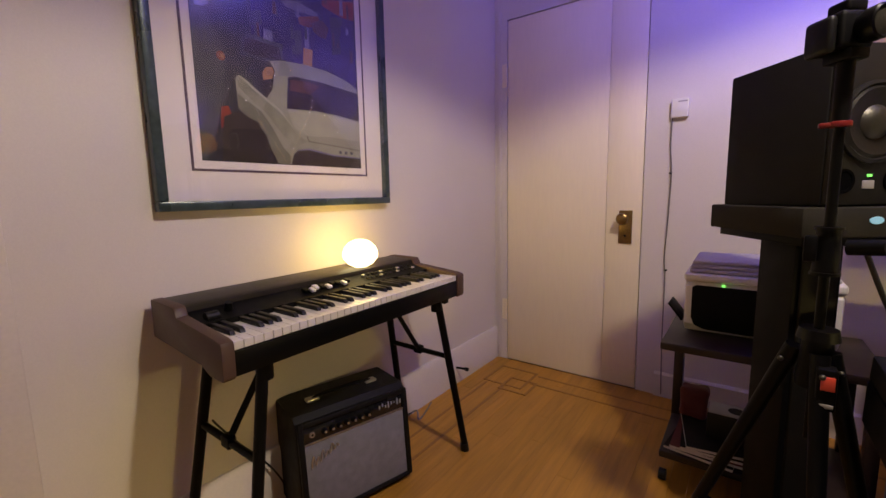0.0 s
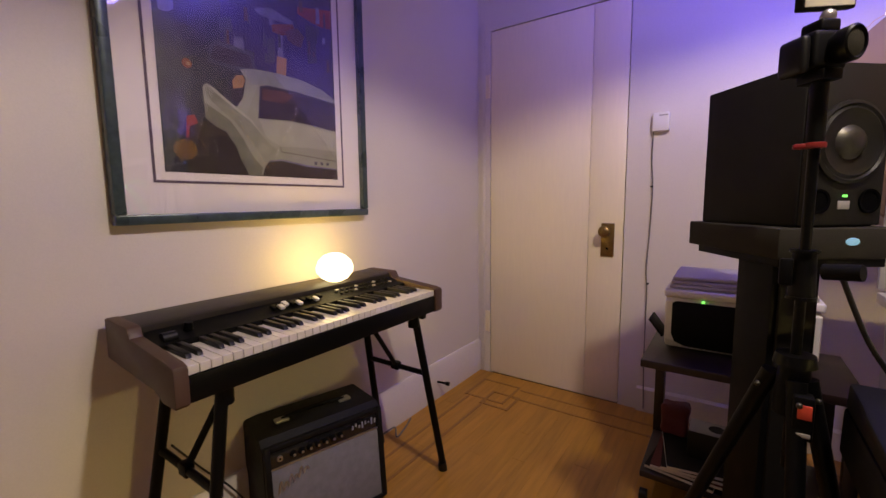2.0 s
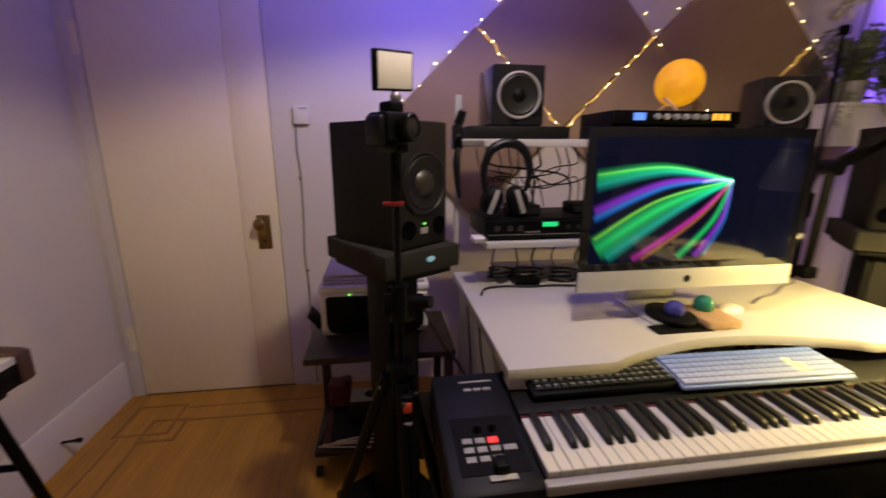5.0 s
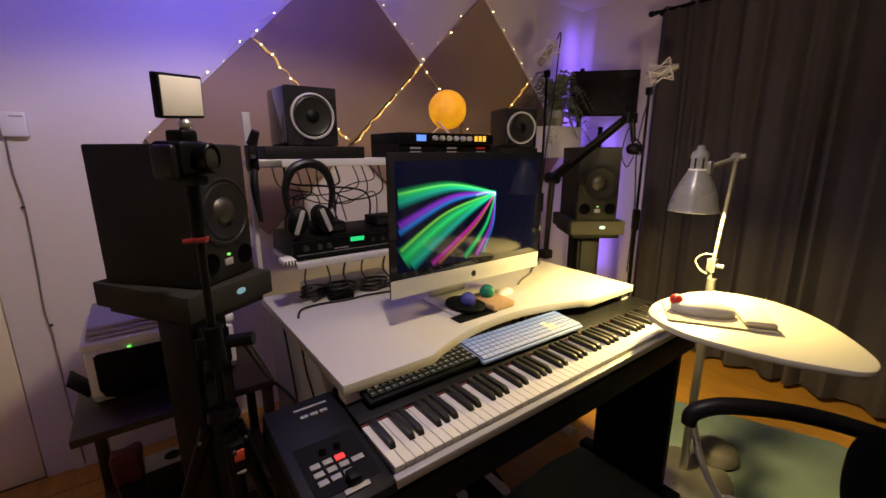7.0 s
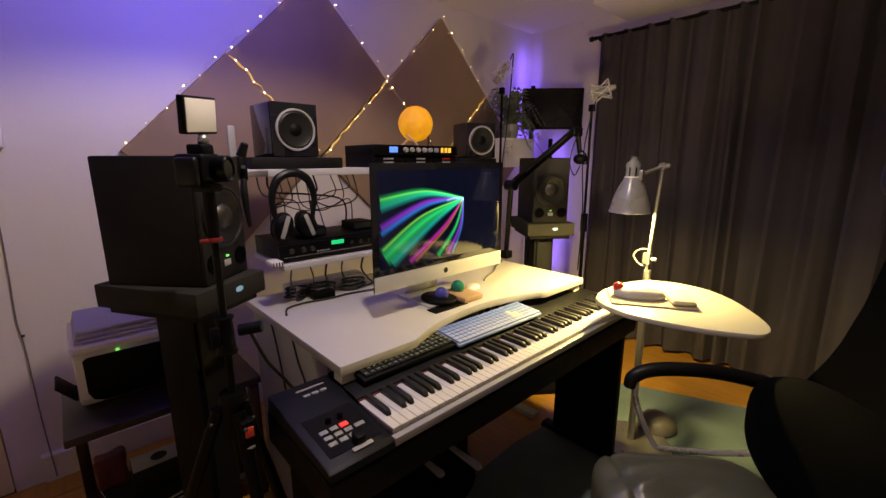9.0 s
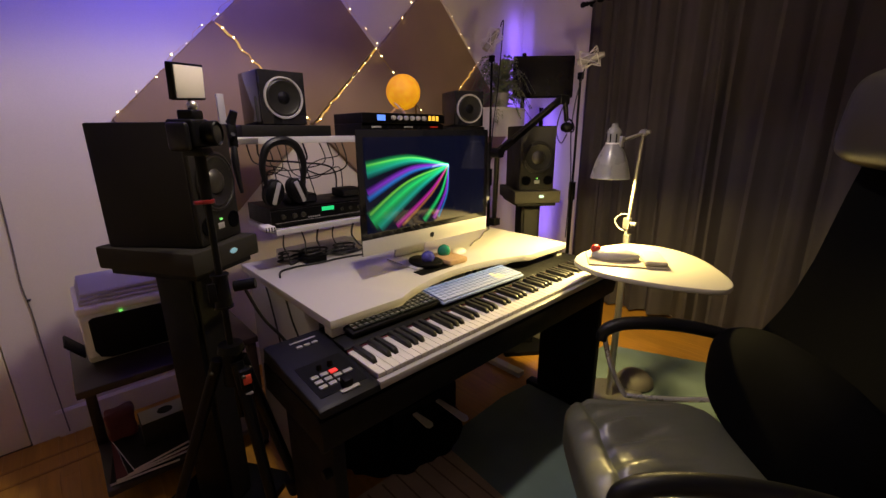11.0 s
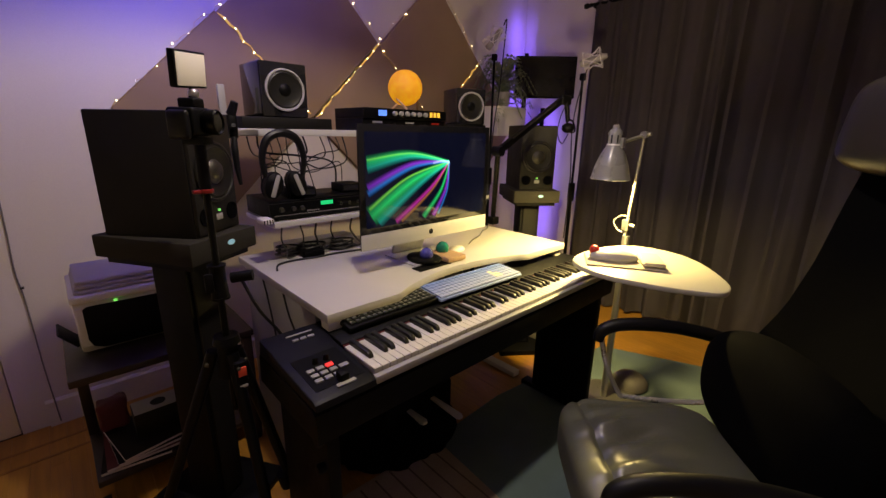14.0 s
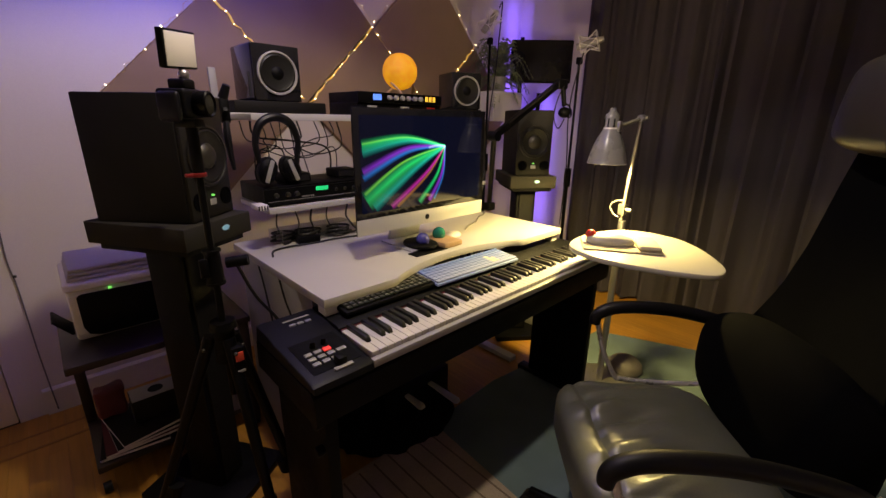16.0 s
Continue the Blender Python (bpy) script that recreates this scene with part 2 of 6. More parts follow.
def thing(name, m, label, category, group="", kind=""):
    ob = new(name)
    if not isinstance(m, Matrix):
        m = Matrix.Translation(m)
    ob.empty_display_size = 0.05
    ob.matrix_basis = m
    PLACE[ob.name] = m
    return tagged(ob, label, category, group, kind)


def mesh_of(name, bm, material):
    bm.normal_update()
    for f in bm.faces:
        f.smooth = True
    for e in bm.edges:
        e.smooth = len(e.link_faces) == 2 and e.calc_face_angle(0) < 0.6
    me = bpy.data.meshes.new(name)
    bm.to_mesh(me)
    bm.free()
    me.materials.append(material)
    return me


def part(name, bm, material, parent, label="", local=False):
    """One mesh under a thing or a part. Coordinates are the room's, or the thing's own if local."""
    base = PLACE[parent.name]
    if not local:
        bm.transform(base.inverted())
    ob = new(name, mesh_of(name, bm, material))
    ob.parent = parent
    PLACE[ob.name] = base
    return tagged(ob, label)


def solo(name, bm, material, label="", category="", group="", kind=""):
    ob = new(name, mesh_of(name, bm, material))
    PLACE[ob.name] = Matrix()
    return tagged(ob, label, category, group, kind)


def B(x0=None, x1=0, y0=0, y1=0, z0=0, z1=0, bev=0.0, seg=2, m=None):
    bm = bmesh.new()
    if x0 is not None:
        box(bm, x0, x1, y0, y1, z0, z1, bev, seg, m)
    return bm


def box(bm, x0, x1, y0, y1, z0, z1, bev=0.0, seg=2, m=None):
    vs = [bm.verts.new((x, y, z)) for x in (x0, x1) for y in (y0, y1) for z in (z0, z1)]
    fs = [bm.faces.new([vs[i] for i in q]) for q in ((0, 1, 3, 2), (4, 6, 7, 5), (0, 4, 5, 1), (2, 3, 7, 6), (0, 2, 6, 4), (1, 5, 7, 3))]
    out = list(vs)
    if bev:
        edges = {e for f in fs for e in f.edges}
        r = bmesh.ops.bevel(bm, geom=list(edges), offset=bev, segments=seg, profile=0.5, affect="EDGES")
        out = [v for v in vs if v.is_valid] + r["verts"]
        out = list({v for v in out})
    if m is not None:
        bmesh.ops.transform(bm, matrix=m, verts=out)
    return bm


def cyl(bm, a, b, r0, r1=None, n=20):
    a, b = Vector(a), Vector(b)
    r1 = r0 if r1 is None else r1
    q = (b - a).to_track_quat("Z", "Y").to_matrix()
    rings = []
    for p, r in ((a, r0), (b, r1)):
        rings.append([bm.verts.new(p + q @ Vector((r * math.cos(2 * math.pi * k / n), r * math.sin(2 * math.pi * k / n), 0))) for k in range(n)])
    for k in range(n):
        bm.faces.new((rings[0][k], rings[0][(k + 1) % n], rings[1][(k + 1) % n], rings[1][k]))
    bm.faces.new(rings[0][::-1])
    bm.faces.new(rings[1])
    return bm


def C(a, b, r0, r1=None, n=20):
    return cyl(bmesh.new(), a, b, r0, r1, n)


def lathe(bm, profile, m=None, n=32):
    """Turns (radius, height) pairs about z."""
    m = m or Matrix()
    rings = []
    for r, z in profile:
        if r < 1e-5:
            rings.append([bm.verts.new(m @ Vector((0, 0, z)))])
        else:
            rings.append([bm.verts.new(m @ Vector((r * math.cos(2 * math.pi * k / n), r * math.sin(2 * math.pi * k / n), z))) for k in range(n)])
    for a, b in zip(rings, rings[1:]):
        for k in range(n):
            q = [a[k % len(a)], a[(k + 1) % len(a)], b[(k + 1) % len(b)], b[k % len(b)]]
            q = list(dict.fromkeys(q))
            if len(q) > 2:
                bm.faces.new(q)
    return bm


def smooth_path(pts, steps=6):
    pts = [Vector(p) for p in pts]
    out = []
    for i in range(len(pts) - 1):
        p0, p1, p2, p3 = pts[max(i - 1, 0)], pts[i], pts[i + 1], pts[min(i + 2, len(pts) - 1)]
        for s in range(steps):
            t = s / steps
            out.append(0.5 * ((2 * p1) + (p2 - p0) * t + (2 * p0 - 5 * p1 + 4 * p2 - p3) * t * t + (3 * p1 - p0 - 3 * p2 + p3) * t ** 3))
    return out + [pts[-1]]


def tube(bm, pts, r, n=8, steps=6, radii=None):
    path = smooth_path(pts, steps) if steps > 1 else [Vector(p) for p in pts]
    rings, up = [], Vector((0.31, 0.17, 0.93)).normalized()
    for i, p in enumerate(path):
        d = (path[min(i + 1, len(path) - 1)] - path[max(i - 1, 0)]).normalized()
        side = d.cross(up)
        side = side.normalized() if side.length > 1e-4 else Vector((1, 0, 0))
        up = side.cross(d).normalized()
        rr = r if radii is None else r * float(np.interp(i / max(1, len(path) - 1), np.linspace(0, 1, len(radii)), radii))
        rings.append([bm.verts.new(p + rr * (math.cos(2 * math.pi * k / n) * side + math.sin(2 * math.pi * k / n) * up)) for k in range(n)])
    for a, b in zip(rings, rings[1:]):
        for k in range(n):
            bm.faces.new((a[k], a[(k + 1) % n], b[(k + 1) % n], b[k]))
    bm.faces.new(rings[0][::-1])
    bm.faces.new(rings[-1])
    return bm


def T(pts, r, n=8, steps=6, radii=None):
    return tube(bmesh.new(), pts, r, n, steps, radii)


def prism(bm, outline, lo, hi, axes="xyz", bev=0.0):
    """An outline in the first two axes, drawn out along the third."""
    ix = ["xyz".index(a) for a in axes]
    rings = []
    for h in (lo, hi):
        ring = []
        for u, v in outline:
            c = [0, 0, 0]
            c[ix[0]], c[ix[1]], c[ix[2]] = u, v, h
            ring.append(bm.verts.new(c))
        rings.append(ring)
    n = len(outline)
    fs = [bm.faces.new((rings[0][k], rings[0][(k + 1) % n], rings[1][(k + 1) % n], rings[1][k])) for k in range(n)]
    fs += [bm.faces.new(rings[0][::-1]), bm.faces.new(rings[1])]
    bmesh.ops.recalc_face_normals(bm, faces=fs)
    if bev:
        bmesh.ops.bevel(bm, geom=list({e for f in fs[-2:] for e in f.edges}), offset=bev, segments=2, profile=0.5, affect="EDGES")
    return bm


def ball(bm, c, r, s=(1, 1, 1), n=20):
    bmesh.ops.create_uvsphere(bm, u_segments=n, v_segments=n // 2 + 2, radius=r, matrix=Matrix.Translation(c) @ Matrix.Diagonal((*s, 1)))
    return bm


def shared(name, me, parent, m):
    ob = new(name, me)
    ob.parent = parent
    ob.matrix_local = PLACE[parent.name].inverted() @ m
    PLACE[ob.name] = m
    return ob


def facing(x, y, z, dx, dy):
    """A frame at the floor point whose -y looks along (dx, dy)."""
    return pose(x, y, z, 0, 0, math.degrees(math.atan2(dx, -dy)))


# ---- the room ----
XL, XR, YN, YS, H = -1.19, 3.05, 2.333, -1.55, 2.36
DX0, DX1, DZ = -1.109, -0.352, 2.03
solo("floor", B(XL - 0.1, XR + 0.1, YS - 0.1, YN + 0.1, -0.12, -0.018), SUBFLOOR, "oak strip floor with a dark inlaid border", "floor", kind="structure")
solo("ceiling", B(XL - 0.1, XR + 0.1, YS - 0.1, YN + 0.1, H, H + 0.1), CEIL, "plain cream painted ceiling", "ceiling", kind="structure")
solo("wall_west", B(XL - 0.12, XL, YS - 0.12, YN + 0.12, -0.02, H), WALL, "plain off-white painted wall", "wall", kind="structure")
bm = B(XL, DX0, YN, YN + 0.12, -0.02, H)
box(bm, DX1, XR, YN, YN + 0.12, -0.02, H)
box(bm, DX0, DX1, YN, YN + 0.12, DZ, H)
solo("wall_north", bm, WALL, "off-white painted wall with a door", "wall", kind="structure")
# unseen wall, placed close behind the walk to bounce more light onto the rug
solo("wall_south_bounce", B(XL, XR, YS - 0.12, YS, -0.02, H), WALL, "plain off-white painted wall", "wall", kind="structure")
# window wall behind the curtain
WY0, WY1, WZ0, WZ1 = -0.5, 1.35, 0.75, 2.05
bm = B(XR, XR + 0.12, YS, WY0, -0.02, H)
box(bm, XR, XR + 0.12, WY1, YN, -0.02, H)
box(bm, XR, XR + 0.12, WY0, WY1, -0.02, WZ0)
box(bm, XR, XR + 0.12, WY0, WY1, WZ1, H)
solo("wall_east", bm, WALL, "cream painted wall behind the curtain", "wall", kind="structure")
win = thing("window_1", (XR + 0.06, 0.4, WZ0), "dark window hidden behind the curtain", "window", kind="structure")
bm = B()
for a, b, c, d in ((WY0, WY1, WZ0, WZ0 + 0.05), (WY0, WY1, WZ1 - 0.05, WZ1), (WY0, WY0 + 0.05, WZ0 + 0.05, WZ1 - 0.05), (WY1 - 0.05, WY1, WZ0 + 0.05, WZ1 - 0.05)):
    box(bm, XR + 0.03, XR + 0.09, a, b, c, d)
part("window_frame", bm, TRIM, win)
part("pane", B(XR + 0.055, XR + 0.061, WY0 + 0.05, WY1 - 0.05, WZ0 + 0.05, WZ1 - 0.05), GLOSS, win)
# boxed beam that steps down over the window
solo("trim_1", B(2.55, XR, -1.2, 1.52, 2.275, H - 0.002, 0.004), CEIL, "cream boxed beam above the curtain", "beam", kind="structure")
# tall baseboards
bm = prism(bmesh.new(), [(XL, 0), (XL + 0.018, 0), (XL + 0.018, 0.185), (XL + 0.008, 0.2), (XL, 0.2)], YS, YN - 0.001, "xzy")
solo("baseboard_1", bm, TRIM, "tall white painted baseboard", "baseboard", kind="structure")
bm = prism(bmesh.new(), [(YN, 0), (YN - 0.016, 0), (YN - 0.016, 0.115), (YN - 0.006, 0.125), (YN, 0.125)], DX1 + 0.09, XR, "yzx")
solo("baseboard_2", bm, TRIM, "white painted baseboard", "baseboard", kind="structure")

solo("trim_3", B(XL + 0.0005, XL + 0.012, YS + 0.001, 0.215, 0.205, H - 0.002, 0.003), TRIM, "flat painted strip along the wall's end", "wall trim", kind="structure")

# ---- door ----
door = thing("door_1", (DX0, YN, 0), "closed white painted door with brass knob", "door", kind="structure")
bm = B(DX0 + 0.004, -0.53, YN + 0.004, YN + 0.044, 0.003, DZ - 0.005, 0.0015)
box(bm, -0.528, DX1 - 0.005, YN + 0.004, YN + 0.044, 0.003, DZ - 0.005, 0.0015)
part("door_leaf", bm, DOORP, door)
part("door_stop", B(DX0, DX1, YN + 0.05, YN + 0.11, 0, DZ), SUBFLOOR, door)
bm = B(-0.462, -0.398, YN - 0.004, YN + 0.004, 0.775, 0.945, 0.002)
plate = part("knob_plate", bm, BRASS, door, "tarnished brass escutcheon plate")
mk = Matrix.Translation((-0.436, YN - 0.004, 0.905)) @ Matrix.Rotation(radians(90), 4, "X")
part("knob", lathe(bmesh.new(), [(0, 0), (0.016, 0), (0.016, 0.004), (0.009, 0.012), (0.009, 0.026), (0.024, 0.034), (0.03, 0.046), (0.027, 0.058), (0.015, 0.065), (0, 0.067)], mk), BRASS, door, "round tarnished brass knob")
part("keyhole", C((-0.43, YN - 0.0045, 0.815), (-0.43, YN - 0.003, 0.815), 0.006, n=12), GLOSS, door)
for z in (0.26, 1.66):
    bm = C((DX0 - 0.002, YN - 0.006, z), (DX0 - 0.002, YN - 0.006, z + 0.13), 0.0065, n=12)
    for k in range(1, 5):
        cyl(bm, (DX0 - 0.002, YN - 0.006, z + 0.026 * k), (DX0 - 0.002, YN - 0.006, z + 0.026 * k + 0.002), 0.0075, n=12)
    box(bm, DX0 - 0.03, DX0 - 0.004, YN - 0.002, YN + 0.001, z, z + 0.13)
    part("hinge", bm, DOORP, door, "hinge painted over in white")
# architrave edges of the door
solo("trim_2", B(XL + 0.02, DX0 - 0.032, YN - 0.006, YN, 0, DZ + 0.05, 0.003), TRIM, "flat white door casing", "door casing", kind="structure")

# ---- sensor box and its wire on the wall ----
s = thing("wall_sensor", (-0.205, YN, 1.37), "small white sensor box mounted on the wall", "sensor")
part("case", B(-0.242, -0.172, YN - 0.030, YN, 1.378, 1.462, 0.004), WHITEP, s)
part("slot", B(-0.215, -0.178, YN - 0.0315, YN - 0.029, 1.445, 1.451), GREYP, s)
solo("wall_wire", T([(-0.238, YN - 0.008, 1.40), (-0.240, YN - 0.009, 1.25), (-0.231, YN - 0.009, 1.12), (-0.236, YN - 0.009, 0.9), (-0.243, YN - 0.009, 0.72), (-0.236, YN - 0.010, 0.6), (-0.234, YN - 0.020, 0.3), (-0.226, YN - 0.024, 0.02)], 0.0028), WIREG, "thin grey wire clipped down the wall", "cable")
for z in (1.12, 0.65):
    solo("cable_clip", B(-0.241, -0.229, YN - 0.014, YN - 0.0005, z, z + 0.008, 0.001), CABLE, "small dark nail-in cable clip", "clip", group="cable clips on the wall")
bm = C((XL + 0.018, 1.86, 0.095), (XL + 0.075, 1.86, 0.10), 0.006, n=12)
cyl(bm, (XL + 0.075, 1.86, 0.10), (XL + 0.092, 1.86, 0.10), 0.010, n=12)
solo("door_stop_peg", bm, SATIN, "small dark door stop on the baseboard", "door stop")

# ---- framed picture ----
FY0, FY1, FZ0, FZ1 = 0.497, 1.362, 1.012, 2.13
pic = thing("framed_picture", (XL, (FY0 + FY1) / 2, FZ0), "large framed print of a pale vintage car in night street", "picture")
fw, fd = 0.026, 0.034
for nm, a, b, c, d in (("frame_rail", FY0, FY1, FZ0, FZ0 + fw), ("frame_rail", FY0, FY1, FZ1 - fw, FZ1), ("frame_stile", FY0, FY0 + fw, FZ0 + fw, FZ1 - fw), ("frame_stile", FY1 - fw, FY1, FZ0 + fw, FZ1 - fw)):
    part(nm, B(XL + 0.001, XL + fd, a, b, c, d, 0.004), FRAMEP, pic, "blue-green metallic frame moulding")
part("mat_board", B(XL + 0.004, XL + 0.012, FY0 + fw, FY1 - fw, FZ0 + fw, FZ1 - fw), PAPER, pic, "white mat board")
LY0, LY1, LZ0, LZ1 = 0.594, 1.253, 1.122, 2.02
bm = B()
for a, b, c, d in ((LY0, LY1, LZ0, LZ0 + 0.007), (LY0, LY1, LZ1 - 0.007, LZ1), (LY0, LY0 + 0.007, LZ0 + 0.007, LZ1 - 0.007), (LY1 - 0.007, LY1, LZ0 + 0.007, LZ1 - 0.007)):
    box(bm, XL + 0.012, XL + 0.013, a, b, c, d)
part("mat_line", bm, LINEP, pic, "thin dark border line")
PY0, PY1, PZ0, PZ1 = 0.624, 1.221, 1.152, 1.99
ART = {k: mat("ink_" + k, c, 0.35, vary=v, scale=sc, grain=26, bump=0.0) for k, c, v, sc in (
    ("night", (0.026, 0.028, 0.036), 0.5, 7), ("violet", (0.034, 0.026, 0.10), 0.5, 8), ("road", (0.05, 0.055, 0.06), 0.3, 9), ("car", (0.25, 0.26, 0.205), 0.14, 9),
    ("carshade", (0.15, 0.155, 0.115), 0.2, 9), ("glass", (0.028, 0.022, 0.03), 0.6, 14), ("shadow", (0.03, 0.025, 0.018), 0.4, 10), ("amber", (0.60, 0.34, 0.04), 0.3, 30),
    ("orange", (0.20, 0.06, 0.025), 0.6, 16), ("red", (0.22, 0.035, 0.02), 0.5, 14), ("pale", (0.15, 0.15, 0.22), 0.5, 18), ("steel", (0.060, 0.064, 0.085), 0.4, 14), ("lightcar", (0.31, 0.315, 0.25), 0.12, 9), ("midcar", (0.21, 0.22, 0.165), 0.25, 16), ("roof", (0.20, 0.215, 0.205), 0.2, 12), ("tan", (0.36, 0.20, 0.08), 0.4, 20), ("umber", (0.09, 0.045, 0.03), 0.4, 16))}


def art(name, pts, ink, lift):
    """A flat shape of the print; pts in print widths from its lower left corner."""
    w = PY1 - PY0
    bm = bmesh.new()
    vs = [bm.verts.new((XL + 0.012 + lift, PY0 + w * a, PZ0 + w * b)) for a, b in pts]
    f = bm.faces.new(vs)
    bm.normal_update()
    if f.normal.x < 0:
        f.normal_flip()
    return part(name, bm, ART[ink], pic)


def disc(cx, cz, r, n=20, sy=1.0):
    return [(cx + r * math.cos(2 * math.pi * k / n), cz + sy * r * math.sin(2 * math.pi * k / n)) for k in range(n)]


hgt = (PZ1 - PZ0) / (PY1 - PY0)
art("print", [(0, 0), (1, 0), (1, hgt), (0, hgt)], "night", 0.0006)
art("printed_sky", [(0.306, 0.856), (0.291, 0.646), (0.471, 0.642), (0.456, 0.544), (0.698, 0.545), (0.991, 0.456), (0.99, hgt - 0.01), (0.30, hgt - 0.01)], "violet", 0.00078)
art("printed_road", [(0.003, 0.702), (0.07, 0.69), (0.143, 0.542), (0.136, 0.363), (0.081, 0.167), (0.023, 0.004), (0.003, 0.003), (0.003, 0.385)], "road", 0.00088)
art("printed_building", [(0.017, 0.785), (0.086, 0.802), (0.09, 0.724), (0.061, 0.702), (0.027, 0.7)], "pale", 0.00096)
art("printed_building", [(0.801, 0.884), (0.861, 0.899), (0.877, 0.692), (0.807, 0.67)], "night", 0.00104)
art("printed_awning", [(0.476, 0.865), (0.581, 0.903), (0.648, 0.885), (0.719, 0.878), (0.714, 0.855), (0.611, 0.846), (0.509, 0.843)], "pale", 0.00112)
art("printed_glow", [(0.719, 0.959), (0.995, 1.03), (0.99, 0.919), (0.921, 0.91), (0.845, 0.914), (0.752, 0.93)], "red", 0.00120)
art("printed_glow", [(0.576, 0.816), (0.714, 0.861), (0.732, 0.812), (0.642, 0.779), (0.584, 0.779)], "orange", 0.00128)
art("printed_figure", [(0.661, 0.808), (0.742, 0.848), (0.789, 0.816), (0.764, 0.747), (0.715, 0.749), (0.675, 0.767)], "umber", 0.00136)
art("printed_window", [(0.614, 0.77), (0.645, 0.78), (0.642, 0.61), (0.608, 0.607)], "pale", 0.00144)
art("printed_window", [(0.545, 0.734), (0.592, 0.75), (0.59, 0.622), (0.55, 0.608)], "steel", 0.00152)
art("printed_window", [(0.363, 0.693), (0.411, 0.695), (0.411, 0.636), (0.359, 0.635)], "pale", 0.00160)
art("printed_window", [(0.285, 0.751), (0.352, 0.78), (0.357, 0.71), (0.294, 0.685)], "steel", 0.00168)
art("printed_window", [(0.6, 0.658), (0.663, 0.661), (0.651, 0.556), (0.592, 0.567)], "tan", 0.00223)
art("printed_far_car", [(0.221, 0.53), (0.238, 0.612), (0.267, 0.637), (0.325, 0.643), (0.459, 0.636), (0.47, 0.547), (0.427, 0.525), (0.317, 0.527)], "steel", 0.00184)
art("printed_far_car_window", [(0.24, 0.55), (0.253, 0.609), (0.276, 0.622), (0.444, 0.619), (0.455, 0.553), (0.336, 0.544)], "glass", 0.00192)
art("printed_far_car_side", [(0.16, 0.49), (0.221, 0.525), (0.427, 0.522), (0.401, 0.442), (0.276, 0.438), (0.245, 0.363), (0.212, 0.234), (0.169, 0.285)], "night", 0.00200)
art("printed_tail_glow", [(0.108, 0.26), (0.143, 0.272), (0.16, 0.228), (0.142, 0.172), (0.099, 0.16)], "red", 0.00208)
art("printed_wheel_shade", [(0.118, 0.216), (0.196, 0.253), (0.295, 0.204), (0.336, 0.138), (0.39, 0.003), (0.093, 0.003)], "shadow", 0.00216)
art("printed_car_body", [(0.189, 0.41), (0.209, 0.43), (0.253, 0.41), (0.293, 0.376), (0.352, 0.342), (0.391, 0.401), (0.411, 0.494), (0.381, 0.535), (0.465, 0.555), (0.607, 0.567), (0.762, 0.563), (0.909, 0.536), (0.998, 0.494), (0.998, 0.062), (0.771, 0.071), (0.592, 0.094), (0.521, 0.084), (0.492, 0.051), (0.476, 0.004), (0.398, 0.004), (0.356, 0.083), (0.337, 0.145), (0.305, 0.184), (0.295, 0.211), (0.238, 0.231), (0.194, 0.265), (0.191, 0.344)], "car", 0.00224)
art("printed_fin_shade", [(0.192, 0.339), (0.245, 0.31), (0.315, 0.27), (0.373, 0.192), (0.43, 0.094), (0.479, 0.046), (0.467, 0.006), (0.398, 0.006), (0.356, 0.083), (0.337, 0.145), (0.305, 0.184), (0.295, 0.211), (0.238, 0.231), (0.194, 0.265)], "carshade", 0.00232)
art("printed_fin_light", [(0.207, 0.42), (0.251, 0.403), (0.352, 0.339), (0.43, 0.293), (0.508, 0.192), (0.585, 0.138), (0.499, 0.093), (0.435, 0.155), (0.346, 0.26), (0.26, 0.322), (0.199, 0.373)], "midcar", 0.00240)
art("printed_fin_edge", [(0.207, 0.424), (0.253, 0.405), (0.352, 0.340), (0.43, 0.294), (0.505, 0.198), (0.425, 0.280), (0.35, 0.326), (0.252, 0.39)], "lightcar", 0.00244)
art("printed_car_trunk", [(0.472, 0.3), (0.664, 0.312), (0.85, 0.305), (0.998, 0.295), (0.998, 0.175), (0.777, 0.18), (0.597, 0.17), (0.509, 0.207)], "lightcar", 0.00248)
art("printed_trunk_seam", [(0.587, 0.17), (0.595, 0.137), (0.691, 0.132), (0.998, 0.111), (0.998, 0.118), (0.691, 0.138), (0.603, 0.143), (0.594, 0.17)], "carshade", 0.00252)
art("printed_roof_light", [(0.4, 0.535), (0.465, 0.55), (0.607, 0.562), (0.761, 0.556), (0.909, 0.53), (0.998, 0.489), (0.717, 0.496), (0.53, 0.491), (0.435, 0.47)], "roof", 0.00256)
art("printed_car_side_window", [(0.332, 0.465), (0.358, 0.504), (0.398, 0.511), (0.408, 0.486), (0.384, 0.386), (0.356, 0.351), (0.327, 0.383)], "glass", 0.00264)
art("printed_lit_window", [(0.336, 0.47), (0.361, 0.501), (0.395, 0.508), (0.405, 0.484), (0.39, 0.447), (0.339, 0.43)], "tan", 0.00268)
art("printed_car_rear_window", [(0.486, 0.47), (0.53, 0.482), (0.717, 0.486), (0.998, 0.469), (0.998, 0.302), (0.85, 0.314), (0.664, 0.32), (0.467, 0.305)], "glass", 0.00272)
art("printed_window_glow", [(0.501, 0.464), (0.619, 0.474), (0.695, 0.465), (0.632, 0.408), (0.497, 0.406)], "umber", 0.00280)
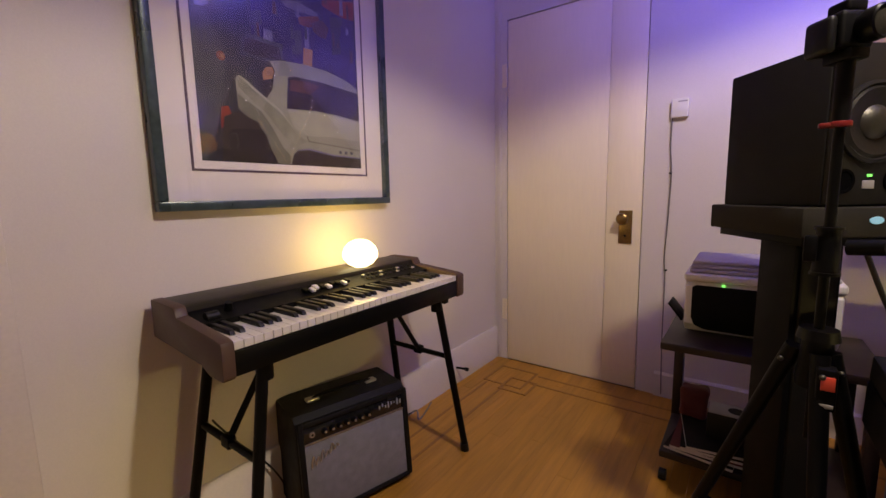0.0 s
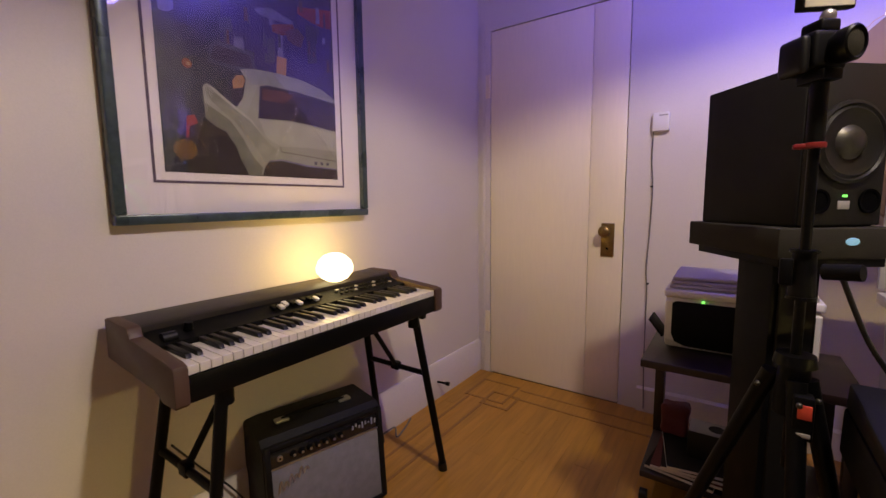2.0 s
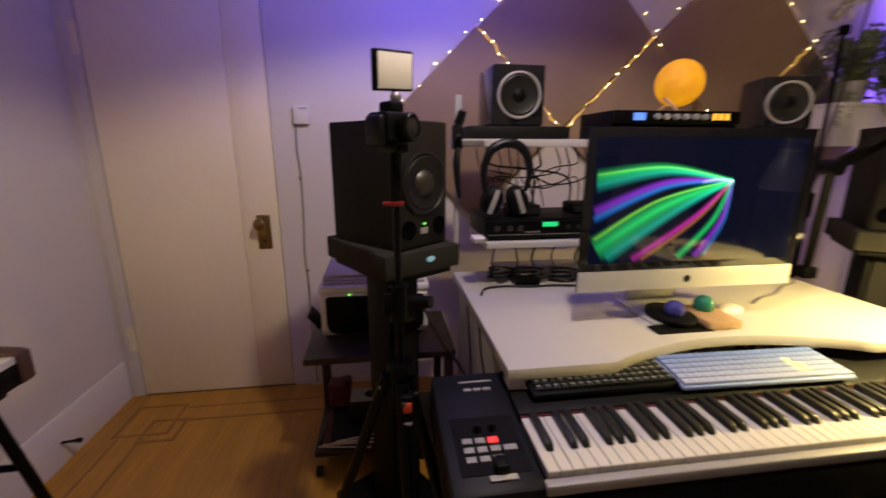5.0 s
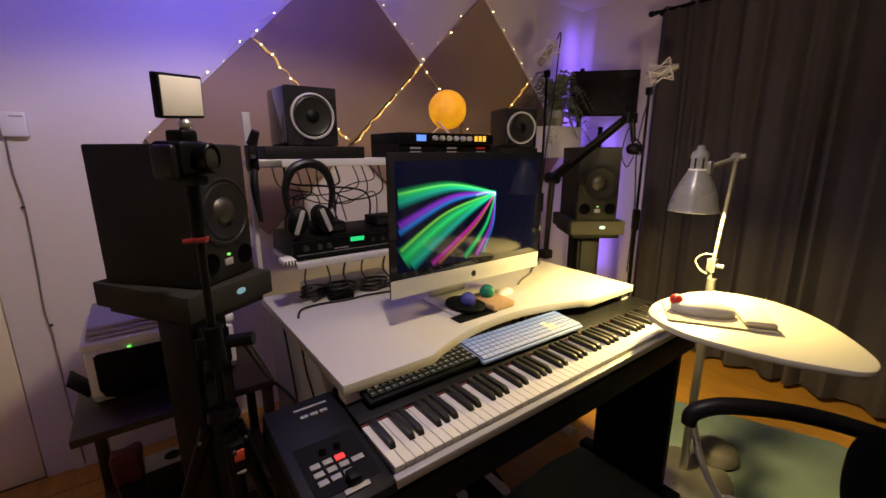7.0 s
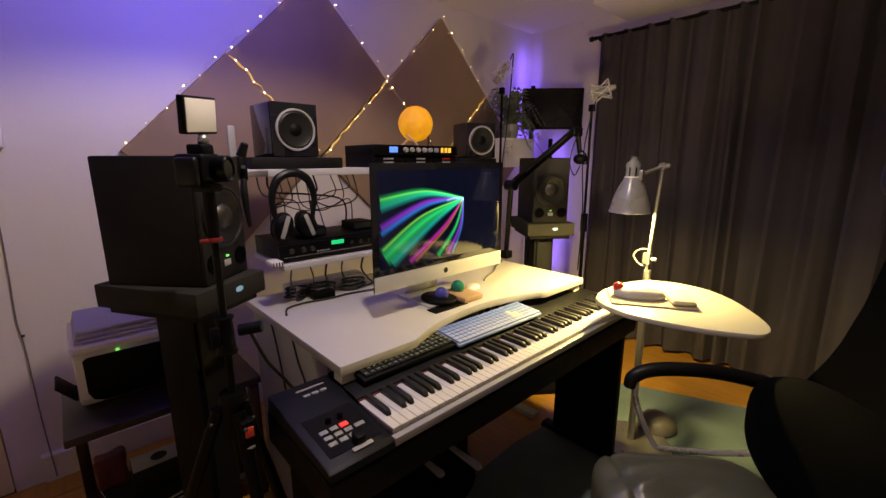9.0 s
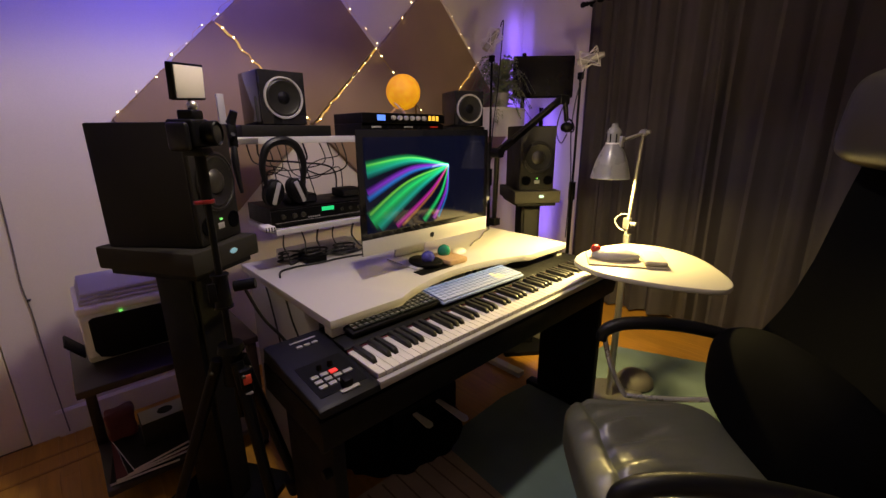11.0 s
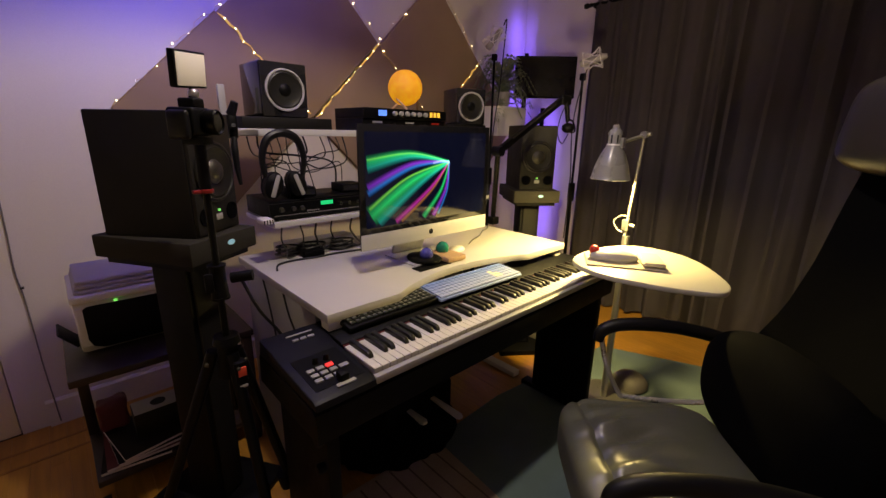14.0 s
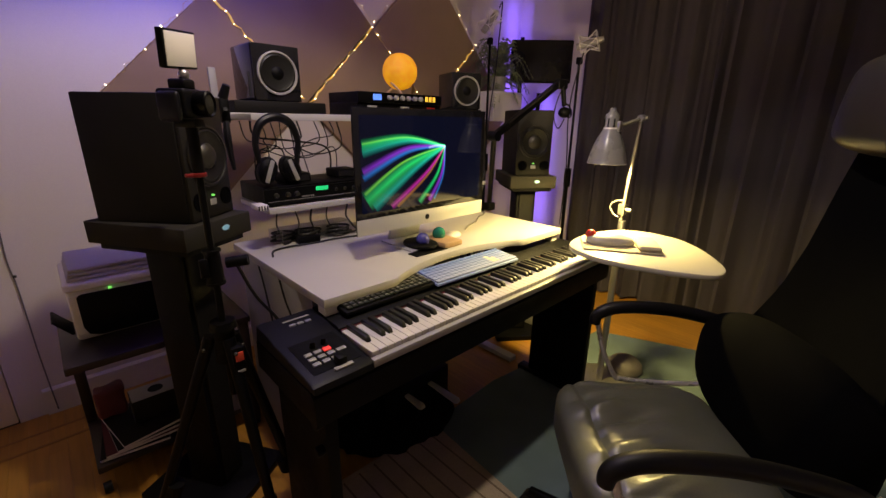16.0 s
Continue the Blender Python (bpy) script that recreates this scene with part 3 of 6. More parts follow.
art("printed_window_rim", [(0.467, 0.305), (0.478, 0.39), (0.486, 0.474), (0.53, 0.488), (0.717, 0.492), (0.998, 0.475), (0.998, 0.469), (0.717, 0.486), (0.53, 0.482), (0.494, 0.468), (0.484, 0.39), (0.474, 0.305)], "steel", 0.00288)
art("printed_car_bumper", [(0.492, 0.047), (0.521, 0.078), (0.592, 0.091), (0.769, 0.066), (0.998, 0.057), (0.998, 0.003), (0.479, 0.003)], "shadow", 0.00296)
art("printed_chrome_strip", [(0.52, 0.086), (0.592, 0.099), (0.771, 0.076), (0.998, 0.068), (0.998, 0.060), (0.771, 0.067), (0.592, 0.090), (0.523, 0.079)], "pale", 0.00304)
for x in (0.82, 0.865, 0.91):
    art("printed_badge", [(x, 0.102), (x + 0.02, 0.101), (x + 0.02, 0.083), (x, 0.084)], "steel", 0.00312)
for x in (0.126, 0.133):
    art("printed_lamp", disc(x, 0.50, 0.022 if x < 0.13 else 0.010, 14), "orange" if x < 0.13 else "tan", 0.0031 + 0.01 * (x - 0.126))
random.seed(31)
for k in range(26):
    # windows, figures and wet streaks of the street behind the car
    a, b = random.uniform(0.30, 0.95), random.uniform(0.60, 1.0)
    w_, h_ = random.uniform(0.012, 0.03), random.uniform(0.03, 0.11)
    art("printed_street_mark", [(a, b), (a + w_, b + 0.006), (a + w_ * 0.9, b + h_), (a + 0.1 * w_, b + h_ * 0.96)], random.choice(("violet", "steel", "glass", "night", "umber", "pale")), 0.00180 + 0.00001 * k)
for k in range(12):
    a, b = random.uniform(0.02, 0.10), random.uniform(0.12, 0.60)
    art("printed_wet_streak", [(a, b), (a + 0.012, b), (a + 0.009, b + 0.09), (a + 0.002, b + 0.08)], random.choice(("steel", "road", "night")), 0.00092 + 0.000003 * k)
# glass of the picture, leaning a little in its frame
gm = Matrix.Translation((XL + 0.0245, (FY0 + FY1) / 2, (FZ0 + FZ1) / 2)) @ Matrix.Rotation(radians(-0.9), 4, "Z")
gp = part("glass", B(-0.001, 0.001, -(FY1 - FY0) / 2 + fw, (FY1 - FY0) / 2 - fw, -(FZ1 - FZ0) / 2 + fw, (FZ1 - FZ0) / 2 - fw, m=gm), PANE, pic, "clear picture glass with reflections")
gp.visible_shadow = False


# ---- organ keyboard on a folding stand ----
organ = thing("stage_organ", (-0.98, 0.91, 0.655), "black stage organ with brown end cheeks, on folding legs", "keyboard")
cheek = [(-1.16, 0.69), (-1.16, 0.786), (-1.155, 0.790), (-1.030, 0.788), (-1.022, 0.783), (-1.012, 0.764), (-0.82, 0.746), (-0.803, 0.741), (-0.799, 0.733), (-0.800, 0.662), (-0.806, 0.655), (-0.86, 0.655), (-0.90, 0.672)]
for y0, y1 in ((0.455, 0.484), (1.337, 1.378)):
    part("end_cheek", prism(bmesh.new(), cheek, y0, y1, "xzy", 0.003), VINYL, organ, "brown vinyl end cheek")
part("case_bottom", B(-1.15, -0.812, 0.484, 1.337, 0.675, 0.700), BLACK, organ)
part("front_rail", B(-0.822, -0.804, 0.484, 1.337, 0.658, 0.716, 0.003), SATIN, organ)
part("top_cover", prism(bmesh.new(), [(-1.155, 0.70), (-1.155, 0.785), (-1.15, 0.789), (-1.035, 0.787), (-1.027, 0.782), (-1.025, 0.770), (-1.04, 0.70)], 0.484, 1.337, "xzy"), TOPC, organ, "near-black top cover")
part("control_panel", prism(bmesh.new(), [(-1.024, 0.70), (-1.024, 0.769), (-0.985, 0.756), (-0.950, 0.750), (-0.950, 0.70)], 0.484, 1.337, "xzy", 0.002), BLACK, organ, "sloped glossy black control panel")
slope = Matrix.Rotation(radians(16), 4, "Y")


def on_panel(y, s_=0.5, h=0.0):
    return Matrix.Translation((-1.022 + 0.058 * s_, y, 0.7695 - 0.0165 * s_ + h)) @ slope


for k in range(9):
    m = on_panel(0.80 + 0.0205 * k, 0.55 + 0.12 * math.sin(k * 2.1))
    part("drawbar", B(-0.012, 0.010, -0.0075, 0.0075, 0.0, 0.009, 0.002, m=m), WHITEP if k in (1, 2, 4, 7) else BLACK, organ)
for y in (0.57,):
    part("rotary_knob", lathe(bmesh.new(), [(0, 0.02), (0.009, 0.02), (0.011, 0.0), (0, 0)], on_panel(y, 0.5), 16), SATIN, organ)
for r in range(2):
    for k in range(12):
        part("panel_button", B(-0.004, 0.004, -0.006, 0.006, 0, 0.005, 0.001, m=on_panel(1.05 + 0.022 * k, 0.25 + 0.4 * r)), BAFFLE if (k + r) % 4 else GREYP, organ)
part("volume_wheel", C((-0.975, 0.505, 0.757), (-0.975, 0.535, 0.757), 0.014), RUBBER, organ)
KW = 0.852 / 36


def key_meshes(w, length):
    wm = mesh_of("white_key", B(0, length, -w / 2 + 0.0006, w / 2 - 0.0006, -0.02, 0, 0.0012, 1), IVORY)
    bm = prism(bmesh.new(), [(0, 0.0), (0.098, 0.0), (0.093, 0.008), (0.086, 0.0115), (0, 0.012)], -0.0062, 0.0062, "xzy", 0.0012)
    return wm, mesh_of("black_key", bm, EBONY)


wm, km = key_meshes(KW, 0.142)
for k in range(36):
    shared("white_key", wm, organ, Matrix.Translation((-0.949, 0.4845 + KW * (k + 0.5), 0.737)))
    if k % 7 in (0, 1, 3, 4, 5) and k < 35:
        shared("black_key", km, organ, Matrix.Translation((-0.949, 0.4845 + KW * (k + 1), 0.737)))
part("end_stop", B(-0.86, -0.835, 1.30, 1.325, 0.63, 0.658, 0.003), RUBBER, organ)

stand = thing("folding_stand", (-0.98, 0.91, 0), "black tubular folding keyboard stand with braced legs", "keyboard stand")
for yt, yb in ((0.575, 0.47), (1.265, 1.383)):
    for xt, xb in ((-0.85, -0.808), (-1.11, -1.145)):
        leg = part("leg", C((xt, yt, 0.68), (xb, yb, 0.02), 0.0145, 0.0135, 16), SATIN, stand)
        part("rubber_foot", C((xb, yb, 0.0), (xb, yb + (yt - yb) * 0.05, 0.035), 0.0175, 0.0165, 16), RUBBER, leg)
        part("leg_collar", C((xt, yt, 0.61), (xt, yt, 0.672), 0.02, 0.021, 16), BLACK, leg)
    yc = yb + (yt - yb) * 0.62
    part("cross_bar", C((-0.834, yc, 0.42), (-1.124, yc, 0.42), 0.010, n=12), SATIN, stand)
    ym = yt + (0.12 if yt < 1 else -0.12)
    part("brace", C((-0.98, yc, 0.42), (-0.98, ym, 0.665), 0.009, n=12), SATIN, stand)
    part("brace_joint", B(-1.0, -0.96, yc - 0.012, yc + 0.012, 0.405, 0.437, 0.004), SATIN, stand)
part("side_rail", B(-0.87, -0.845, 0.52, 1.31, 0.664, 0.676), SATIN, stand)
part("side_rail", B(-1.125, -1.10, 0.52, 1.31, 0.672, 0.689), SATIN, stand)

egg = thing("egg_lamp", (-1.055, 1.085, 0.787), "glowing egg-shaped lamp resting on the organ's top", "lamp")
eggp = [(0.0, 0.0), (0.022, 0.002), (0.045, 0.014), (0.062, 0.035), (0.064, 0.052), (0.056, 0.075), (0.038, 0.093), (0.018, 0.101), (0, 0.103)]
ob = part("glass_shade", lathe(bmesh.new(), eggp, Matrix.Translation((-1.055, 1.085, 0.787)), 36), EGG, egg, "glowing warm white shade")
ob.visible_shadow = False

# ---- guitar amplifier ----
am = facing(-0.925, 0.935, 0, 0.965, -0.26)
amp = thing("guitar_amplifier", am, "black guitar amplifier with silver grille under the organ", "amplifier")
bm = prism(bmesh.new(), [(0.012, 0.012), (0.232, 0.012), (0.232, 0.36), (0.062, 0.36), (0.035, 0.335)], -0.205, 0.205, "yzx", 0.010)
part("cabinet", bm, TOLEX, amp, local=True)
tilt = Matrix.Translation((0, 0.010, 0.012)) @ Matrix.Rotation(radians(-5), 4, "X")
part("grille_cloth", B(-0.182, 0.182, -0.006, 0.004, 0.022, 0.262, 0.002, m=tilt), GRILLE, amp, "silver grey woven grille cloth", local=True)
for a, b, c, d in ((-0.2, 0.2, 0.012, 0.024), (-0.2, -0.182, 0.022, 0.335), (0.182, 0.2, 0.022, 0.335), (-0.182, 0.182, 0.318, 0.335)):
    part("front_edge", B(a, b, -0.014, 0.004, c, d, 0.004, m=tilt), TOLEX, amp, local=True)
pan = part("knob_panel", B(-0.182, 0.182, -0.008, 0.002, 0.266, 0.318, 0.001, m=tilt), GLOSS, amp, "black control strip", local=True)
part("chrome_strip", B(-0.182, 0.182, -0.009, 0.001, 0.2615, 0.2655, m=tilt), SILVER, amp, local=True)
for k in range(7):
    m = tilt @ Matrix.Translation((-0.115 + 0.026 * k, -0.008, 0.290)) @ Matrix.Rotation(radians(90), 4, "X")
    kn = part("amp_knob", lathe(bmesh.new(), [(0, 0.014), (0.0065, 0.014), (0.0085, 0.003), (0.0105, 0)], m, 14), BLACK, pan, local=True)
    part("knob_cap", lathe(bmesh.new(), [(0, 0.0155), (0.0042, 0.0155), (0.0048, 0.0135)], m, 12), SILVER, pan, local=True)
part("input_jack", lathe(bmesh.new(), [(0.004, 0.004), (0.008, 0.004), (0.0095, 0.0)], tilt @ Matrix.Translation((-0.155, -0.008, 0.290)) @ Matrix.Rotation(radians(90), 4, "X"), 14), SILVER, pan, local=True)
for k in range(8):
    part("panel_mark", B(0.085 + 0.012 * k, 0.091 + 0.012 * k, -0.0088, -0.0078, 0.288 + 0.006 * math.sin(k * 1.7), 0.302 + 0.005 * math.sin(k * 2.3), m=tilt), BUTTON, pan, local=True)
bm = B()
for k in range(6):
    tube(bm, [tilt @ Vector((-0.165 + 0.016 * k, -0.009, 0.185 + 0.007 * k)), tilt @ Vector((-0.158 + 0.016 * k, -0.011, 0.222 + 0.005 * k - 0.012 * (k % 2))), tilt @ Vector((-0.150 + 0.016 * k, -0.009, 0.188 + 0.007 * k))], 0.0022, 6, 4)
part("script_badge", bm, SILVER, amp, "chrome script badge drawn as plain strokes", local=True)
for x in (-0.11, 0.11):
    part("handle_cap", B(x - 0.022, x + 0.022, 0.118, 0.148, 0.360, 0.370, 0.004), SILVER, amp, "chrome handle end cap", local=True)
part("handle", T([(-0.11, 0.133, 0.366), (-0.06, 0.133, 0.374), (0.06, 0.133, 0.374), (0.11, 0.133, 0.366)], 0.0065, 10, 5), BLACK, amp, local=True)
for x in (-0.17, 0.17):
    for y in (0.04, 0.20):
        part("foot", C((x, y, 0), (x, y, 0.013), 0.014, n=14), RUBBER, amp, local=True)
solo("amp_cable", T([(-1.12, 0.56, 0.42), (-1.16, 0.60, 0.36), (-1.165, 0.66, 0.27), (-1.155, 0.72, 0.19), (-1.15, 0.77, 0.1), (-1.16, 0.80, 0.012)], 0.003), CABLE, "thin black cable hanging down to the floor", "cable")
solo("wall_cable", T([(-1.165, 1.40, 0.012), (-1.14, 1.47, 0.03), (-1.10, 1.44, 0.012), (-1.12, 1.52, 0.01), (-1.15, 1.6, 0.012)], 0.004), WIREG, "short grey cable lying on the floor", "cable")

# ---- acoustic panels and fairy lights on the north wall ----
PD, PT = 0.452, 0.040
DIAMONDS = [(1.072, 1.815), (1.99, 1.80), (0.617, 1.372), (1.531, 1.350), (2.445, 1.345)]
for cx, cz in DIAMONDS:
    bm = prism(bmesh.new(), [(cx - PD, cz), (cx, cz - PD), (cx + PD, cz), (cx, cz + PD)], YN - PT, YN - 0.001, "xzy", 0.006)
    solo("acoustic_panel", bm, PANEL, "brown felt diamond acoustic panel fixed to the wall", "acoustic panel", "diamond panels on the wall")


def light_string(label, pts, count, jitter=0.012, gold=False):
    path = [Vector((x, YN - PT - 0.006, z)) for x, z in pts]
    total = sum((b - a).length for a, b in zip(path, path[1:]))
    wire, beads = [], []
    n = int(total / 0.03)
    for k in range(n + 1):
        d, p = total * k / n, path[-1]
        for a, b in zip(path, path[1:]):
            if d <= (b - a).length + 1e-6:
                p = a.lerp(b, d / (b - a).length)
                break
            d -= (b - a).length
        wire.append(p + Vector((random.uniform(-jitter, jitter), random.uniform(-0.004, 0.002), random.uniform(-jitter, jitter))))
    s = thing("fairy_lights", wire[0], label, "string lights", "fairy lights on the panels")
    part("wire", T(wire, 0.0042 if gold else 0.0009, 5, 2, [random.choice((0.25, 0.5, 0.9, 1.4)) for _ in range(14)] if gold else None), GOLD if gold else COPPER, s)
    for k in range(count):
        p = wire[min(n, int((k + 0.5) * n / count))]
        bead = ball(bmesh.new(), p + Vector((0, -0.003, 0)), random.choice((0.0018, 0.0024, 0.0032)), n=8)
        part("bead", bead, BEAD, s)
    return s


light_string("warm fairy lights along the panels' upper edge", [(0.17, 1.385), (0.617, 1.835), (1.072, 2.285)], 12)
light_string("warm fairy lights along the panels' upper edge", [(1.072, 2.285), (1.53, 1.82), (1.99, 2.265), (2.445, 1.815), (2.75, 1.5)], 19)
light_string("warm fairy lights tucked between two panels", [(0.63, 1.82), (0.86, 1.58), (1.06, 1.375)], 10, 0.009, True)
light_string("warm fairy lights tucked between two panels", [(1.52, 1.80), (1.30, 1.585), (1.09, 1.375)], 11, 0.009, True)
light_string("warm fairy lights tucked between two panels", [(1.54, 1.79), (1.76, 1.57), (1.98, 1.36)], 6, 0.004)
light_string("warm fairy lights tucked between two panels", [(2.43, 1.80), (2.21, 1.58), (2.0, 1.37)], 6, 0.006, True)

# ---- desk with its raised shelf ----
desk = thing("computer_desk", (1.04, 1.29, 0), "white laminate desk with a curved front cut-out", "desk")
cut = [(0.68 + 0.69 * k / 24, 0.985 + 0.085 * math.sin(math.pi * k / 24) ** 0.8) for k in range(25)]
outline = [(0.425, 0.985)] + cut + [(1.66, 0.985), (1.66, 1.72), (0.425, 1.72)]
part("desktop", prism(bmesh.new(), outline, 0.775, 0.803, "xyz", 0.002), DESKW, desk)
for x, y in ((0.455, 1.02), (1.63, 1.02)):
    part("desk_foot", B(x - 0.022, x + 0.022, y - 0.022, y + 0.022, 0.725, 0.7745, 0.002), WHITEP, desk)
part("side_panel", B(0.443, 0.467, 1.10, 1.70, 0, 0.7745, 0.002), GREYP, desk, "grey side panel")
part("leg", B(1.612, 1.648, 1.52, 1.58, 0.03, 0.7745, 0.003), GREYP, desk)
part("leg_foot", B(1.605, 1.655, 1.18, 1.68, 0.0, 0.03, 0.004), SHELFW, desk, "pale metal foot bar")
part("modesty_panel", B(0.468, 1.617, 1.66, 1.675, 0.35, 0.7745), GREYP, desk)

rack = thing("desk_shelf", (1.07, 1.62, 0.803), "grey-white two-tier shelf standing on the desk", "shelf")
part("upper_board", B(0.425, 1.73, 1.575, 1.86, 1.275, 1.300, 0.002), SHELFW, rack)
part("lower_board", B(0.50, 1.70, 1.50, 1.80, 0.945, 0.965, 0.002), SHELFW, rack)
part("end_bracket", B(0.425, 0.50, 1.572, 1.58, 1.278, 1.297, 0.001), SILVER, rack)
for x in (0.445, 1.70):
    for y in (1.78,):
        part("upright", B(x - 0.008, x + 0.008, y - 0.008, y + 0.008, 0.8035, 1.2745, 0.002), SHELFW, rack)
part("cable_tray", B(0.56, 0.90, 1.62, 1.70, 0.8035, 0.845, 0.004), WHITEP, rack, "white cable tray")

# ---- all-in-one computer ----
mac = thing("desktop_computer", (0.99, 1.21, 0.803), "all-in-one computer with silver chin and dark screen", "computer")
X0, X1, YF = 0.668, 1.308, 1.188
part("housing", B(X0, X1, YF, YF + 0.005, 0.897, 1.322, 0.001), SATIN, mac, "thin dark rear shell")
part("rear_bulge", prism(bmesh.new(), [(YF + 0.0055, 0.94), (YF + 0.0055, 1.29), (YF + 0.04, 1.20), (YF + 0.05, 1.05), (YF + 0.03, 0.96)], X0 + 0.09, X1 - 0.09, "yzx", 0.003), ALU, mac)
part("chin", B(X0, X1, YF - 0.004, YF - 0.0005, 0.897, 0.953, 0.001), ALU, mac, "brushed aluminium chin")
part("bezel", B(X0, X1, YF - 0.004, YF - 0.0005, 0.9535, 1.322, 0.001), GLOSS, mac, "glossy black bezel")
scr = part("display", B(X0 + 0.022, X1 - 0.022, YF - 0.0050, YF - 0.0040, 0.975, 1.298), SCREEN, mac, "dark blue screen with coloured light trails")
part("chin_mark", lathe(bmesh.new(), [(0, 0.001), (0.010, 0.001), (0.011, 0)], Matrix.Translation((0.986, YF - 0.0042, 0.924)) @ Matrix.Rotation(radians(90), 4, "X"), 14), NAVY, mac)
part("stand_foot", prism(bmesh.new(), [(0.88, 1.15), (1.10, 1.15), (1.10, 1.35), (0.88, 1.35)], 0.803, 0.811, "xyz", 0.002), ALU, mac)
part("stand_neck", prism(bmesh.new(), [(1.335, 0.811), (1.347, 0.811), (1.262, 1.10), (1.243, 1.08)], 0.91, 1.07, "yzx", 0.002), ALU, mac)


def glow(name, colour, strength):
    """Light that fades towards a ribbon's edges and its far end."""
    m = bpy.data.materials.new(name)
    m.use_nodes = True
    n, l = m.node_tree.nodes, m.node_tree.links
    n.remove(n["Principled BSDF"])
    uv, sep = n.new("ShaderNodeUVMap"), n.new("ShaderNodeSeparateXYZ")
    l.new(uv.outputs[0], sep.inputs[0])

    def op(kind, a, b):
        k = n.new("ShaderNodeMath")
        k.operation = kind
        for i, v in enumerate((a, b)):
            if isinstance(v, float):
                k.inputs[i].default_value = v
            else:
                l.new(v, k.inputs[i])
        return k.outputs[0]

    across = op("SUBTRACT", 1.0, op("ABSOLUTE", op("SUBTRACT", op("MULTIPLY", sep.outputs["Y"], 2.0), 1.0), 0.0))
    along = op("POWER", sep.outputs["X"], 0.8)
    force = op("MULTIPLY", op("MULTIPLY", op("POWER", across, 1.3), along), strength)
    em, see, add = n.new("ShaderNodeEmission"), n.new("ShaderNodeBsdfTransparent"), n.new("ShaderNodeAddShader")
    em.inputs["Color"].default_value = (*colour, 1)
    l.new(force, em.inputs["Strength"])
    l.new(em.outputs[0], add.inputs[0])
    l.new(see.outputs[0], add.inputs[1])
    l.new(add.outputs[0], n["Material Output"].inputs["Surface"])
    return m


GLOWS = {k: glow("glow_" + k, c, e) for k, c, e in (("green", (0.03, 1.0, 0.22), 1.5), ("teal", (0.02, 0.75, 0.55), 1.2), ("azure", (0.03, 0.30, 1.0), 1.5), ("lime", (0.35, 1.0, 0.06), 1.3), ("violet", (0.42, 0.05, 1.0), 1.5), ("magenta", (1.0, 0.04, 0.62), 1.3), ("amber", (1.0, 0.34, 0.04), 0.9), ("core", (0.9, 1.0, 0.8), 1.7))}
hub = (0.385, 0.215)
trails = 0


def trail(ink, start, mid, width, narrow=0.25):
    """A ribbon of light on the screen that runs into the hub; metres from the screen's lower left."""
    global trails
    trails += 1
    path = smooth_path([(X0 + 0.022 + u, YF - 0.0053 - 0.00006 * trails, 0.975 + v) for u, v in (start, mid, hub)], 12)
    bm, prev = bmesh.new(), None
    uv = bm.loops.layers.uv.new("UVMap")
    for i, p in enumerate(path):
        t = i / (len(path) - 1)
        d = (path[min(i + 1, len(path) - 1)] - path[max(i - 1, 0)]).normalized()
        side = Vector((d.z, 0, -d.x)) * width * (1.0 - (1.0 - narrow) * t) / 2
        cur = (bm.verts.new(p + side), bm.verts.new(p - side), t)
        if prev:
            face = bm.faces.new((prev[0], prev[1], cur[1], cur[0]))
            for loop, c in zip(face.loops, ((prev[2], 0), (prev[2], 1), (t, 1), (t, 0))):
                loop[uv].uv = (0.25 + 0.75 * c[0], c[1])
        prev = cur
    return part("light_trail", bm, GLOWS[ink], scr, ink + " glowing light trail")


for ink, start, mid, width in (
        ("green", (0.008, 0.225), (0.19, 0.248), 0.034), ("teal", (0.008, 0.205), (0.20, 0.238), 0.030), ("lime", (0.008, 0.232), (0.20, 0.250), 0.010),
        ("azure", (0.008, 0.120), (0.20, 0.200), 0.022), ("violet", (0.008, 0.140), (0.20, 0.212), 0.026),
        ("green", (0.020, 0.040), (0.20, 0.150), 0.060), ("teal", (0.050, 0.016), (0.23, 0.135), 0.034), ("lime", (0.012, 0.066), (0.18, 0.165), 0.014),
        ("magenta", (0.125, 0.010), (0.29, 0.120), 0.022), ("amber", (0.150, 0.008), (0.30, 0.115), 0.014),
        ("green", (0.255, 0.012), (0.345, 0.110), 0.022), ("violet", (0.305, 0.012), (0.368, 0.110), 0.020), ("azure", (0.330, 0.016), (0.378, 0.110), 0.012),
        ("core", (0.300, 0.212), (0.345, 0.219), 0.010)):
    trail(ink, start, mid, 1.5 * width)

